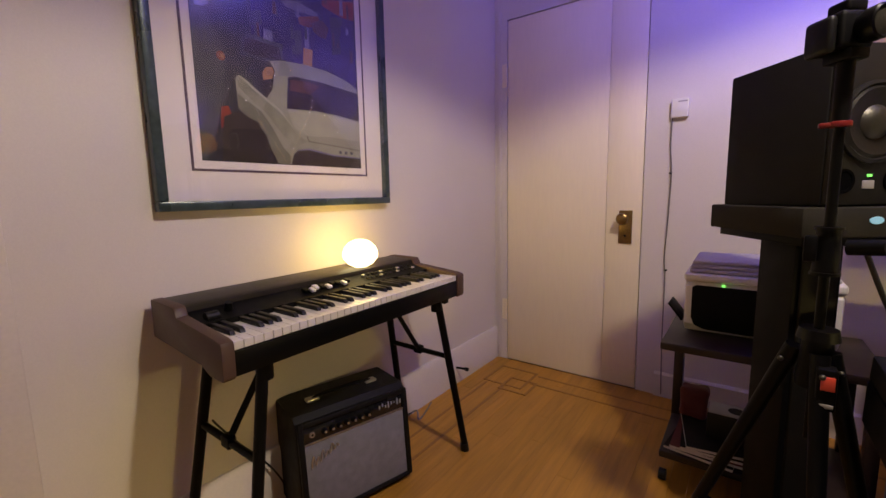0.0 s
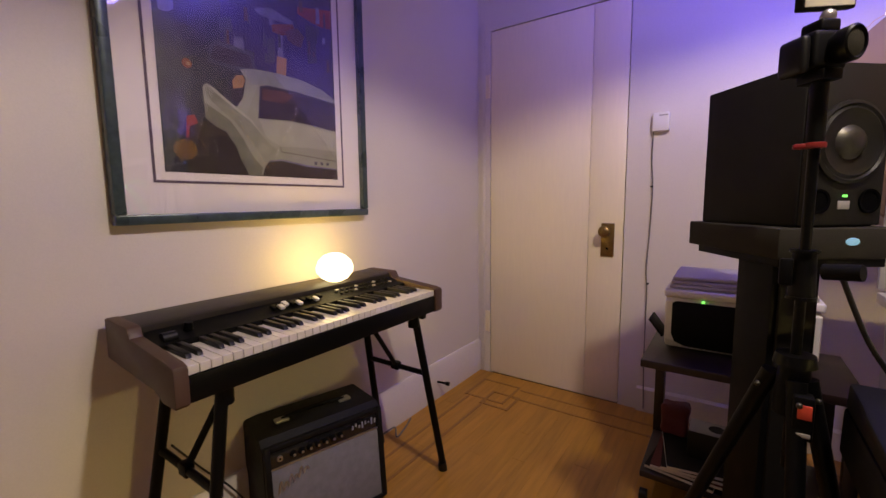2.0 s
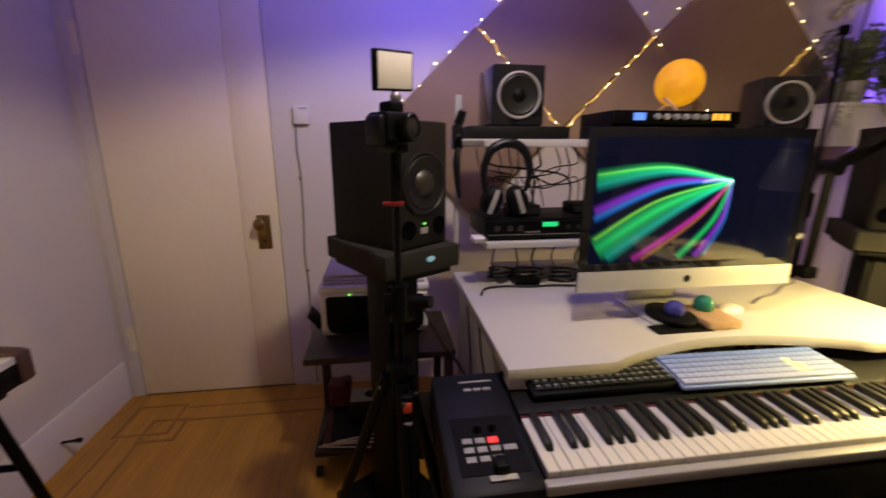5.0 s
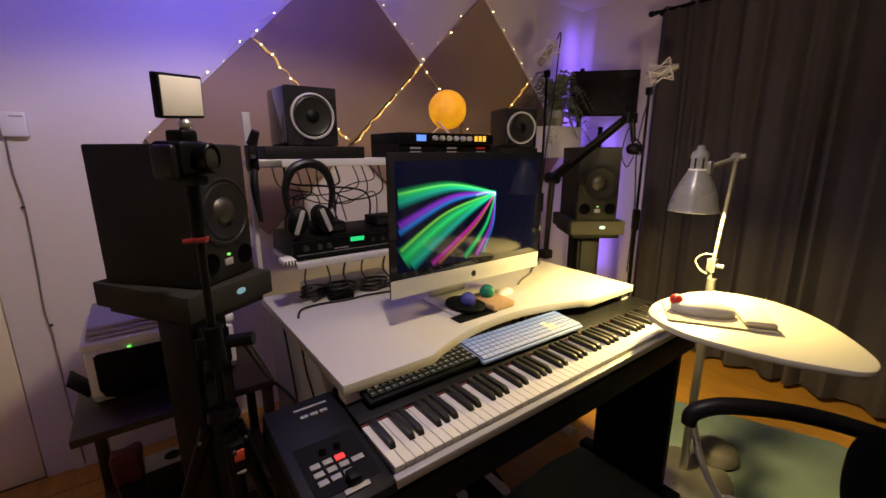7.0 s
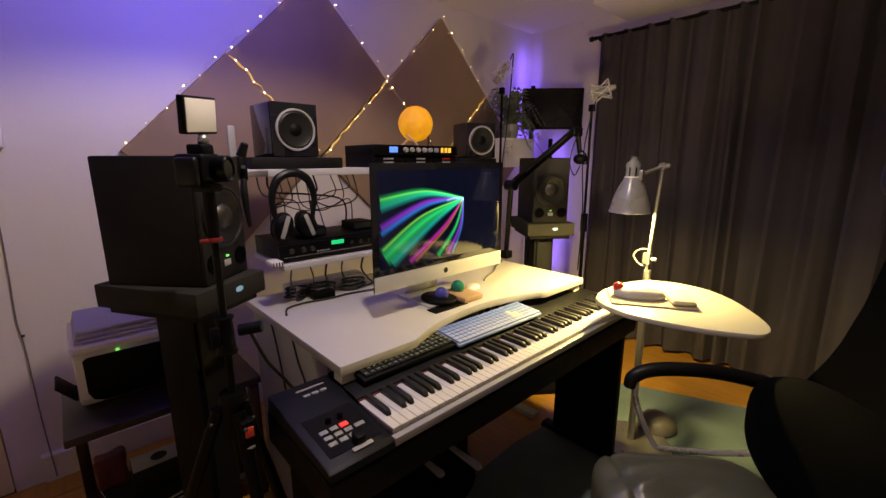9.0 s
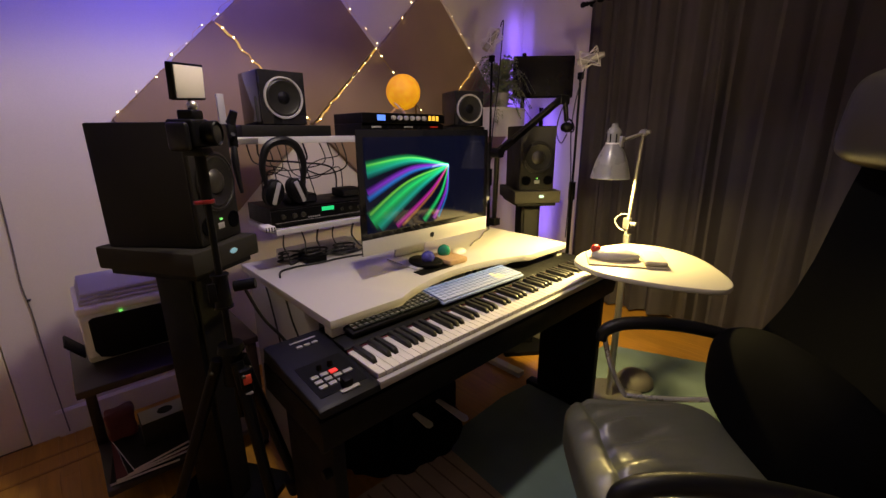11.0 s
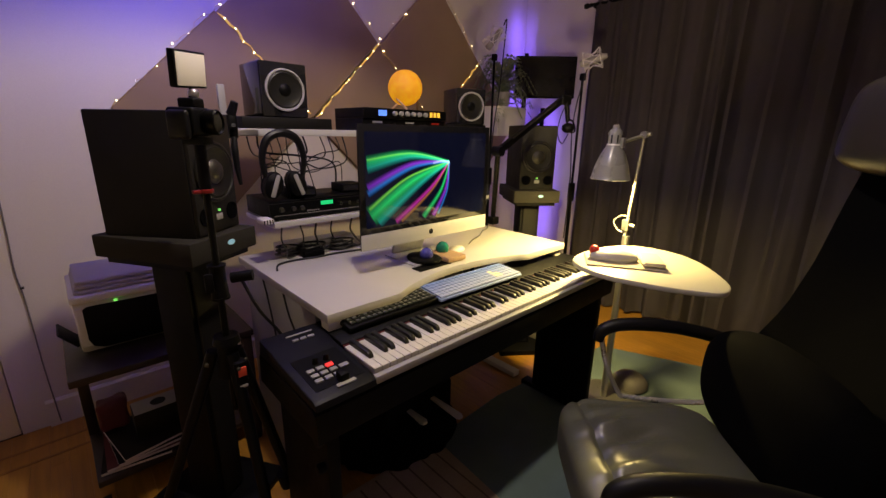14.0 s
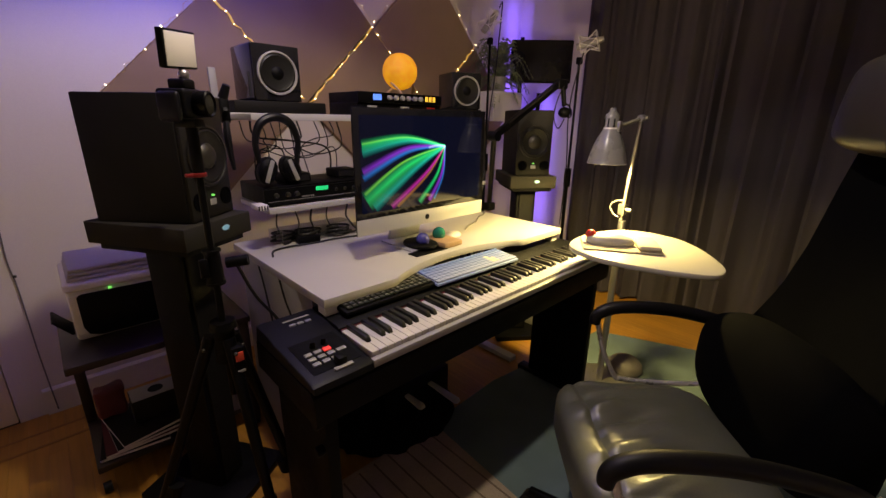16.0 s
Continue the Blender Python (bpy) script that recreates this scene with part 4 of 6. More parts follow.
# ---- two-way monitors on stands beside the desk ----


def speaker_stand(m, label):
    st = thing("speaker_stand", m, label, "speaker stand", "tall speaker stands")
    part("platform", B(-0.128, 0.128, 0.0, 0.345, 0.935, 1.0, 0.004), FOAM, st, "thick charcoal isolation platform", local=True)
    part("platform_base", B(-0.11, 0.11, 0.02, 0.325, 0.915, 0.935, 0.002), BLACK, st, local=True)
    part("badge", lathe(bmesh.new(), [(0, 0.0012), (0.0125, 0.0012), (0.0135, 0)], Matrix.Translation((0.02, -0.0003, 0.972)) @ Matrix.Rotation(radians(90), 4, "X") @ Matrix.Diagonal((1.1, 0.62, 1, 1)), 20), BADGE, st, "small pale blue oval badge with an added glow", local=True)
    part("column", B(-0.055, 0.055, 0.11, 0.235, 0.03, 0.915, 0.004), BLACK, st, local=True)
    part("column_cover", B(-0.04, 0.04, 0.100, 0.110, 0.04, 0.90, 0.002), CHAR, st, local=True)
    part("base_plate", B(-0.15, 0.15, 0.0, 0.36, 0.0, 0.03, 0.004), BLACK, st, local=True)
    return st


def studio_speaker(m, label, w=0.195, h=0.342, d=0.282):
    sp = thing("studio_monitor", m, label, "loudspeaker", "large studio monitors")
    part("cabinet", B(-w / 2, w / 2, 0.008, d, 0.0, h, 0.005), CHAR, sp, local=True)
    part("baffle", B(-w / 2 + 0.003, w / 2 - 0.003, -0.004, 0.008, 0.003, h - 0.003, 0.003), BAFFLE, sp, local=True)
    mm = Matrix.Translation((0, -0.004, h * 0.52)) @ Matrix.Rotation(radians(90), 4, "X")
    wf = part("woofer", lathe(bmesh.new(), [(0.086, 0.001), (0.086, 0.007), (0.079, 0.010), (0.075, 0.006), (0.069, 0.010), (0.061, 0.006), (0.030, 0.0015), (0.026, 0.0015)], mm, 36), CONE, sp, local=True)
    part("dust_cap", lathe(bmesh.new(), [(0.036, 0.0022), (0.030, 0.010), (0.017, 0.016), (0, 0.018)], mm, 28), CAPM, wf, "dull silver dust cap", local=True)
    # no holes in the baffle: flat black discs paint the shade inside the ports
    for x in (-0.061, 0.061):
        part("port", lathe(bmesh.new(), [(0.026, 0.0005), (0.026, 0.004), (0.021, 0.003), (0.020, 0.0012), (0, 0.0012)], Matrix.Translation((x, -0.004, 0.055)) @ Matrix.Rotation(radians(90), 4, "X"), 24), MESHB, sp, "round port, its dark inside drawn as a black disc", local=True)
    part("name_plate", B(-0.014, 0.014, -0.006, -0.003, 0.038, 0.056, 0.001), GREYP, sp, local=True)
    part("led", B(-0.004, 0.004, -0.008, -0.004, 0.064, 0.069), LEDG, sp, "lit green power light", local=True)
    return sp


lm = facing(0.275, 1.295, 0, 0.53, -0.85)
speaker_stand(lm, "black column speaker stand with charcoal platform by the desk")
studio_speaker(facing(0.274, 1.338, 1.0005, 0.658, -0.753), "charcoal studio monitor standing on its platform")
rm = facing(1.846, 1.283, 0, -0.60, -0.80)
speaker_stand(rm, "black column speaker stand with charcoal platform by the desk")
studio_speaker(rm @ Matrix.Translation((0, 0.035, 1.0005)), "charcoal studio monitor lit warmly by the work lamp")


# ---- things on the upper shelf ----
def desk_monitor(m, label, w=0.158, h=0.172, d=0.19):
    sp = thing("desktop_speaker", m, label, "loudspeaker", "small speakers on the shelf")
    part("cabinet", B(-w / 2, w / 2, 0.004, d, 0, h, 0.008, 3), GLOSS, sp, local=True)
    part("baffle", B(-w / 2 + 0.002, w / 2 - 0.002, -0.002, 0.004, 0.002, h - 0.002, 0.002), GLOSS, sp, local=True)
    mm = Matrix.Translation((0, -0.002, h / 2)) @ Matrix.Rotation(radians(90), 4, "X")
    part("trim_ring", lathe(bmesh.new(), [(0.075, 0.001), (0.074, 0.007), (0.069, 0.008), (0.066, 0.004)], mm, 36), GREYP, sp, "silver trim ring", local=True)
    cn = part("cone", lathe(bmesh.new(), [(0.066, 0.003), (0.059, 0.007), (0.052, 0.0035), (0.022, 0.0012)], mm, 36), CONE, sp, local=True)
    part("dust_cap", lathe(bmesh.new(), [(0.023, 0.0012), (0.016, 0.007), (0, 0.010)], mm, 24), BLACK, cn, local=True)
    return sp


solo("isolation_pad", B(0.452, 0.80, 1.585, 1.80, 1.3005, 1.342, 0.004), CHAR, "dark grey foam pad under a small speaker", "foam pad", "speaker pads")
solo("isolation_pad", B(1.49, 1.74, 1.585, 1.80, 1.3005, 1.340, 0.004), CHAR, "dark grey foam pad under a small speaker", "foam pad", "speaker pads")
desk_monitor(facing(0.616, 1.59, 1.3425, 0.02, -1.0), "glossy black bookshelf speaker on a foam pad", 0.176, 0.192)
desk_monitor(facing(1.632, 1.60, 1.3405, -0.36, -0.93), "dark glossy bookshelf speaker beside the moon lamp", 0.168, 0.184)

unit = thing("audio_interface", (1.18, 1.70, 1.35), "black rack audio interface with lit meters", "audio interface")
part("chassis", B(0.945, 1.415, 1.575, 1.82, 1.3525, 1.396, 0.002), BLACK, unit)
part("front_plate", B(0.940, 1.420, 1.568, 1.575, 1.3535, 1.396, 0.001), SATIN, unit)
part("display", B(1.015, 1.058, 1.566, 1.5685, 1.364, 1.388), LEDB, unit, "lit blue display")
for k in range(6):
    part("dial", lathe(bmesh.new(), [(0, 0.014), (0.009, 0.014), (0.011, 0)], Matrix.Translation((1.10 + 0.036 * k, 1.568, 1.376)) @ Matrix.Rotation(radians(90), 4, "X"), 14), GREYP, unit, "grey dial")
for k in range(3):
    part("meter", B(1.312 + 0.024 * k, 1.327 + 0.024 * k, 1.566, 1.5685, 1.366, 1.388), LEDY, unit, "lit amber meter")
low = thing("rack_preamp", (1.18, 1.70, 1.3), "black rack preamp beneath the interface", "preamp")
part("chassis", B(0.945, 1.415, 1.585, 1.82, 1.3005, 1.352, 0.002), BLACK, low)
part("front_plate", B(0.940, 1.420, 1.578, 1.585, 1.3005, 1.351, 0.001), SATIN, low)
for k, x in enumerate((0.99, 1.17, 1.33)):
    part("switch", B(x, x + 0.05, 1.5755, 1.5785, 1.334, 1.341), BUTTON if k < 2 else REDM, low)
    part("switch", B(x, x + 0.05, 1.5755, 1.5785, 1.318, 1.325), BUTTON, low)
for x in (1.08, 1.11, 1.26, 1.29):
    part("dial", lathe(bmesh.new(), [(0, 0.01), (0.007, 0.01), (0.009, 0)], Matrix.Translation((x, 1.578, 1.328)) @ Matrix.Rotation(radians(90), 4, "X"), 12), BLACK, low)
moon = thing("moon_lamp", (1.235, 1.66, 1.397), "glowing orange moon lamp on a wooden stand", "lamp")
part("globe", ball(bmesh.new(), (1.235, 1.66, 1.498), 0.081, n=32), ORB, moon, "glowing orange globe").visible_shadow = False
for k in range(3):
    a = radians(90 + 120 * k)
    c = Vector((1.235, 1.66, 0))
    part("stand_arm", C(c + Vector((0.075 * math.cos(a + 0.5), 0.075 * math.sin(a + 0.5), 1.398)), c + Vector((0.06 * math.cos(a - 0.4), 0.06 * math.sin(a - 0.4), 1.448)), 0.006, n=8), TIMBER, moon, "pale timber stand arm")

# ---- things on the lower shelf ----
rec = thing("rack_receiver", (0.71, 1.6, 0.9655), "black half-height receiver with a green display", "receiver")
part("chassis", B(0.500, 0.935, 1.535, 1.78, 0.972, 1.0395, 0.002), BLACK, rec)
part("front_plate", B(0.496, 0.938, 1.527, 1.535, 0.972, 1.032, 0.002), SATIN, rec)
part("display", B(0.70, 0.752, 1.5245, 1.5275, 1.012, 1.027), LEDT, rec, "lit green display")
for x in (0.54, 0.585, 0.62):
    part("knob", lathe(bmesh.new(), [(0, 0.012), (0.008, 0.012), (0.010, 0)], Matrix.Translation((x, 1.527, 1.008)) @ Matrix.Rotation(radians(90), 4, "X"), 14), CAPM, rec)
for k in range(6):
    part("front_button", B(0.640 + 0.009 * k, 0.645 + 0.009 * k, 1.5245, 1.5275, 0.992, 0.997), GREYP, rec)
part("front_line", B(0.51, 0.925, 1.5255, 1.5275, 0.985, 0.9865), GREYP, rec)
for x in (0.79, 0.83, 0.87):
    part("jack", lathe(bmesh.new(), [(0.003, 0.004), (0.006, 0.004), (0.0075, 0.0)], Matrix.Translation((x, 1.527, 1.008)) @ Matrix.Rotation(radians(90), 4, "X"), 12), CAPM, rec)
for x in (0.53, 0.90):
    for y in (1.56, 1.75):
        part("foot", C((x, y, 0.9652), (x, y, 0.9725), 0.01, n=12), RUBBER, rec)
for x, y, w in ((0.60, 1.58, 0.11), (0.84, 1.60, 0.10)):
    bx = thing("small_box", (x, y, 1.0405), "small black equipment box on the receiver", "equipment box", "boxes on the receiver")
    part("case", B(x, x + w, y, y + 0.1, 1.0405, 1.077, 0.005), BLACK, bx)
    part("face", B(x + 0.006, x + w - 0.006, y - 0.001, y + 0.001, 1.046, 1.071), GLOSS, bx)
hp = thing("headphones", (0.575, 1.55, 1.041), "black and grey headphones propped on the receiver", "headphones")
arc = [(0.500 + 0.0, 1.55, 1.13), (0.495, 1.55, 1.20), (0.52, 1.55, 1.265), (0.575, 1.55, 1.287), (0.628, 1.55, 1.265), (0.652, 1.55, 1.20), (0.640, 1.55, 1.13)]
part("headband", T(arc, 0.012, 10, 6, [0.6, 1, 1.25, 1.3, 1.25, 1, 0.6]), RUBBER, hp)
for x, t in ((0.525, 20), (0.615, -20)):
    mm = Matrix.Translation((x, 1.545, 1.098)) @ Matrix.Rotation(radians(t), 4, "Y") @ Matrix.Rotation(radians(90), 4, "X")
    cup = part("ear_cup", lathe(bmesh.new(), [(0, 0.024), (0.026, 0.022), (0.042, 0.010), (0.045, -0.004), (0.040, -0.018), (0, -0.020)], mm @ Matrix.Diagonal((0.8, 1.15, 1, 1)), 24), BLACK, hp, local=False)
    part("cup_stripe", B(-0.008, 0.008, -0.042, 0.042, 0.0215, 0.026, 0.003, m=mm), GREYP, cup, "pale grey stripe")
    part("ear_pad", lathe(bmesh.new(), [(0.018, -0.022), (0.036, -0.018), (0.044, -0.028), (0.034, -0.038), (0.018, -0.034)], mm @ Matrix.Diagonal((0.8, 1.15, 1, 1)), 24), RUBBER, cup)

# ---- loose cables ----
random.seed(7)
for k in range(11):
    x0, x1 = 0.50 + 0.043 * k, 0.52 + random.uniform(0.0, 0.42)
    sag = random.uniform(0.05, 0.16)
    y = 1.70 + 0.012 * (k % 7)
    pts = [(x0, y, 1.272), (x0 + 0.02, y + 0.01, 1.272 - sag), ((x0 + x1) / 2, y + 0.02, 1.272 - sag * 1.3), (x1, y + 0.01, 1.16), (x1 + random.uniform(-.03, .03), y, 1.045)]
    solo("patch_cable", T(pts, random.choice((0.0025, 0.0032, 0.004)), 7), CABLE, "black cable hanging in loops below the shelf", "cable", "cables behind the desk")
for k, (cx, cy, r) in enumerate(((0.575, 1.60, 0.045), (0.67, 1.58, 0.055), (0.80, 1.56, 0.05))):
    pts = [(cx + r * (1 + 0.15 * math.sin(j)) * math.cos(j * 0.9), cy + 0.6 * r * math.sin(j * 0.9), 0.809 + 0.0022 * j) for j in range(20)]
    solo("cable_coil", T(pts, 0.0042, 7, 4), CABLE, "loosely coiled black cable on the desk", "cable", "coiled cables on the desk")
solo("desk_cable", T([(0.47, 1.44, 0.807), (0.50, 1.50, 0.808), (0.57, 1.515, 0.808), (0.66, 1.50, 0.808), (0.76, 1.50, 0.808), (0.90, 1.47, 0.808)], 0.0038), CABLE, "black cable lying along the white desk", "cable")
random.seed(13)
for k in range(5):
    x0 = 0.53 + 0.075 * k
    y = 1.515 + 0.01 * (k % 4)
    pts = [(x0, y, 0.943), (x0 + random.uniform(-.02, .02), y - 0.012, 0.90), (x0 + random.uniform(-.04, .04), y + 0.01, 0.85), (x0 + random.uniform(-.07, .07), y + 0.03, 0.812), (x0 + random.uniform(-.1, .1), y + 0.06, 0.808)]
    solo("short_cable", T(pts, random.choice((0.003, 0.004)), 7), CABLE, "black cable dropping from the lower shelf", "cable", "cables under the lower shelf")
solo("screen_cable", T([(1.29, 1.26, 0.806), (1.36, 1.30, 0.8065), (1.44, 1.33, 0.8065), (1.53, 1.39, 0.8065), (1.62, 1.43, 0.8065), (1.655, 1.50, 0.8065)], 0.0030, 7), WIREG, "thin grey cable lying along the desk's end", "cable")
for y, z in ((1.40, 0.44), (1.22, 0.52)):
    hp_ = thing("hanging_lead", (0.433, y, z), "black lead with a plug hanging at the desk's side", "cable", "leads at the desk's side")
    part("lead", T([(0.437, y + 0.10, 0.766), (0.434, y + 0.06, 0.70), (0.436, y + 0.02, z + 0.12), (0.434, y, z + 0.05)], 0.0032, 7), CABLE, hp_)
    part("plug", C((0.434, y, z), (0.434, y, z + 0.055), 0.0065, 0.0055, 12), BLACK, hp_)
solo("stand_cable", T([(0.245, 1.10, 0.93), (0.30, 1.15, 0.80), (0.36, 1.17, 0.70), (0.40, 1.14, 0.60), (0.37, 1.10, 0.40), (0.34, 1.10, 0.10), (0.36, 1.12, 0.012)], 0.0045, 8), CABLE, "black cable drooping from the tripod to the floor", "cable")
adp = thing("power_adapter", (0.66, 1.53, 0.804), "black power adapter with cable on the desk", "power adapter")
part("brick", B(0.61, 0.70, 1.515, 1.56, 0.8035, 0.832, 0.006, m=None), BLACK, adp)
part("lead", T([(0.70, 1.54, 0.82), (0.76, 1.56, 0.83), (0.82, 1.55, 0.81), (0.88, 1.58, 0.808)], 0.0045), CABLE, adp)
solo("slim_device", B(0.430, 0.456, 1.745, 1.76, 1.3005, 1.455, 0.004), GREYP, "slim pale grey upright device at the shelf's end", "device")

hc = thing("hanging_clamp", (0.412, 1.56, 1.30), "black clamp with a strap hanging from the shelf's end", "clamp")
part("jaw", B(0.395, 0.424, 1.545, 1.60, 1.265, 1.345, 0.006), BLACK, hc)
part("handle", C((0.410, 1.56, 1.345), (0.422, 1.545, 1.385), 0.016, 0.012, 14), RUBBER, hc)
part("screw", C((0.410, 1.548, 1.30), (0.404, 1.525, 1.31), 0.007, n=12), SATIN, hc)
part("strap", T([(0.408, 1.55, 1.27), (0.402, 1.54, 1.22), (0.407, 1.545, 1.16), (0.414, 1.55, 1.11)], 0.012, 8, 5, [0.8, 1.1, 0.8, 0.5]), RUBBER, hc)
cs = thing("striped_cloth", (0.47, 1.5, 0.965), "black and white striped cloth end on the lower shelf", "cloth")
part("fold", B(0.455, 0.497, 1.49, 1.56, 0.9655, 0.985, 0.006), WHITEP, cs)
for k in range(4):
    part("stripe", B(0.458 + 0.010 * k, 0.462 + 0.010 * k, 1.4885, 1.4905, 0.967, 0.983), BLACK, cs)

# ---- small things on the desk ----
tray = thing("trackball", (0.955, 1.16, 0.803), "black trackball mouse with a shiny blue ball", "trackball")
part("body", prism(bmesh.new(), disc(0.955, 1.19, 0.062, 24, 1.25), 0.8115, 0.826, "xyz", 0.006), BLACK, tray)
part("ball", ball(bmesh.new(), (0.955, 1.175, 0.838), 0.027), BLUEB, tray, "shiny dark blue ball")
tray = thing("trackball", (1.06, 1.18, 0.803), "pale trackball mouse with a green ball", "trackball")
part("body", B(1.005, 1.105, 1.10, 1.235, 0.8035 + 0.0005, 0.8275, 0.008), TIMBER, tray)
part("ball", ball(bmesh.new(), (1.055, 1.19, 0.842), 0.027), GREENB, tray, "shiny green ball")
solo("desk_mat", B(0.86, 1.02, 1.10, 1.149, 0.8032, 0.8072, 0.001), BLACK, "thin black mat on the desk", "mat")
ms = thing("computer_mouse", (1.17, 1.22, 0.803), "pale grey mouse under the computer's edge", "mouse")
part("shell", ball(bmesh.new(), (1.17, 1.225, 0.8055), 0.045, (1.0, 0.6, 0.42)), WHITEP, ms)

# ---- stage piano below the desk ----
pn = thing("stage_piano", (1.0, 0.9, 0.62), "black digital piano with full keyboard and side controls", "piano")
KY, KZ, K0 = 0.768, 0.733, 0.433
PW = 1.225 / 52
part("case", prism(bmesh.new(), [(0.745, 0.615), (0.742, 0.655), (0.748, 0.690), (0.765, 0.700), (1.08, 0.700), (1.085, 0.615)], 0.262, 1.695, "yzx", 0.006), BLACK, pn)
part("key_slip", B(0.425, 1.672, 0.748, 0.766, 0.7005, 0.722, 0.003), GREYP, pn, "satin grey front rail")
part("control_block", prism(bmesh.new(), [(0.747, 0.700), (0.75, 0.716), (0.76, 0.722), (0.96, 0.738), (0.985, 0.745), (1.07, 0.748), (1.08, 0.700)], 0.264, 0.428, "yzx", 0.005), NAVY, pn, "dark control panel at the bass end")
part("back_panel", prism(bmesh.new(), [(0.922, 0.7005), (0.922, 0.737), (0.93, 0.742), (1.075, 0.748), (1.08, 0.7005)], 0.430, 1.672, "yzx", 0.003), BLACK, pn)
part("red_felt", B(0.434, 1.658, 0.917, 0.9215, 0.7005, 0.7335), MAROON, pn, "thin red felt strip")
part("end_block", B(1.661, 1.693, 0.748, 1.075, 0.7005, 0.742, 0.004), BLACK, pn)
wm2 = mesh_of("white_key", B(-PW / 2 + 0.0006, PW / 2 - 0.0006, 0, 0.147, -0.02, 0, 0.0012, 1), IVORY)
km2 = mesh_of("black_key", prism(bmesh.new(), [(0.147, 0.0), (0.047, 0.0), (0.052, 0.010), (0.060, 0.0145), (0.147, 0.015)], -0.0070, 0.0070, "yzx", 0.0012), EBONY)
for k in range(52):
    shared("white_key", wm2, pn, Matrix.Translation((K0 + PW * (k + 0.5), KY, KZ)))
    if (k + 5) % 7 in (0, 1, 3, 4, 5) and k < 51:
        shared("black_key", km2, pn, Matrix.Translation((K0 + PW * (k + 1), KY, KZ)))
part("control_inset", prism(bmesh.new(), [(0.784, 0.7244), (0.784, 0.7256), (0.925, 0.7369), (0.925, 0.7357)], 0.286, 0.412, "yzx"), BLACK, pn, "dark inset control field")
pm = Matrix.Translation((0, 0.76, 0.7235)) @ Matrix.Rotation(math.atan2(0.016, 0.2), 4, "X")
for r in range(3):
    for k in range(3):
        lit = r == 2 and k == 2
        part("button", B(0.300 + 0.025 * k, 0.319 + 0.025 * k, 0.05 + 0.022 * r, 0.063 + 0.022 * r, 0, 0.004, 0.001, m=pm), LEDR if lit else BUTTON, pn, "lit red button" if lit else "")
part("button", B(0.375, 0.40, 0.072, 0.085, 0, 0.004, 0.001, m=pm), BUTTON, pn)
part("lever_well", B(0.333, 0.382, 0.008, 0.020, 0, 0.0035, 0.001, m=pm), GREYP, pn)
part("bend_lever", B(0.346, 0.370, 0.018, 0.046, 0, 0.022, 0.004, m=pm), BLACK, pn)
for k in range(2):
    part("rotary_knob", lathe(bmesh.new(), [(0, 0.016), (0.006, 0.016), (0.008, 0)], pm @ Matrix.Translation((0.335 + 0.03 * k, 0.128, 0)), 14), BLACK, pn)
for k in range(3):
    part("panel_button", B(0.330 + 0.022 * k, 0.347 + 0.022 * k, 1.0, 1.010, 0.746, 0.7505, 0.001), BUTTON, pn)
part("panel_lettering", B(0.325, 0.40, 1.035, 1.041, 0.7465, 0.7485), GREYP, pn)

ps = thing("piano_stand", (1.0, 0.95, 0), "black panel stand carrying the digital piano", "piano stand")
part("side_panel", B(1.60, 1.635, 0.76, 1.06, 0.03, 0.6145, 0.004), BLACK, ps)
part("side_panel", B(0.30, 0.335, 0.78, 1.06, 0.03, 0.6145, 0.004), BLACK, ps)
part("side_foot", B(1.59, 1.645, 0.70, 1.12, 0.0, 0.03, 0.004), BLACK, ps)
part("side_foot", B(0.29, 0.345, 0.72, 1.12, 0.0, 0.03, 0.004), BLACK, ps)
part("rear_rail", B(0.336, 1.599, 1.03, 1.055, 0.36, 0.6145, 0.003), BLACK, ps)
for z in (0.50, 0.58):
    kn = part("stand_knob", lathe(bmesh.new(), [(0, 0.02), (0.012, 0.02), (0.015, 0.012), (0.013, 0)], Matrix.Translation((0.30, 0.80, z)) @ Matrix.Rotation(radians(-90), 4, "Y"), 14), BLACK, ps)
pd = thing("pedal_unit", (0.93, 1.1, 0), "black pedal box with two silver pedals", "piano pedals")
part("housing", B(0.80, 1.18, 1.24, 1.34, 0.0, 0.15, 0.008), BLACK, pd)
for x, y in ((0.915, 1.125), (1.055, 1.05)):
    part("pedal", prism(bmesh.new(), [(x - 0.018, y + 0.013), (x - 0.010, y), (x + 0.010, y), (x + 0.018, y + 0.013), (x + 0.011, 1.24), (x - 0.011, 1.24)], 0.095, 0.108, "xyz", 0.003), PEDALM, pd, "silver sustain pedal")

# computer keyboards on the piano's back
kb = thing("computer_keyboard", (0.64, 1.0, 0.745), "black computer keyboard on the piano's back panel", "computer keyboard")
kbm = Matrix.Translation((0.47, 0.945, 0.7495)) @ Matrix.Rotation(radians(3), 4, "X")
part("tray", B(0, 0.345, 0, 0.115, 0, 0.014, 0.004, m=kbm), BLACK, kb)
cap = mesh_of("keycap", prism(bmesh.new(), [(-0.0082, -0.0082), (0.0082, -0.0082), (0.0082, 0.0082), (-0.0082, 0.0082)], 0, 0.007, "xyz", 0.0018), KEYTOP)
for r in range(5):
    for k in range(17):
        shared("keycap", cap, kb, kbm @ Matrix.Translation((0.019 + 0.0192 * k, 0.018 + 0.0195 * r, 0.0145)))
bm = B()
for r in range(5):
    for k in range(17):
        cx, cy = 0.019 + 0.0192 * k, 0.018 + 0.0195 * r
        box(bm, cx - 0.0045, cx + 0.0010 + 0.0015 * ((k * 7 + r) % 3), cy + 0.0005, cy + 0.0040, 0.0216, 0.0220, m=kbm)
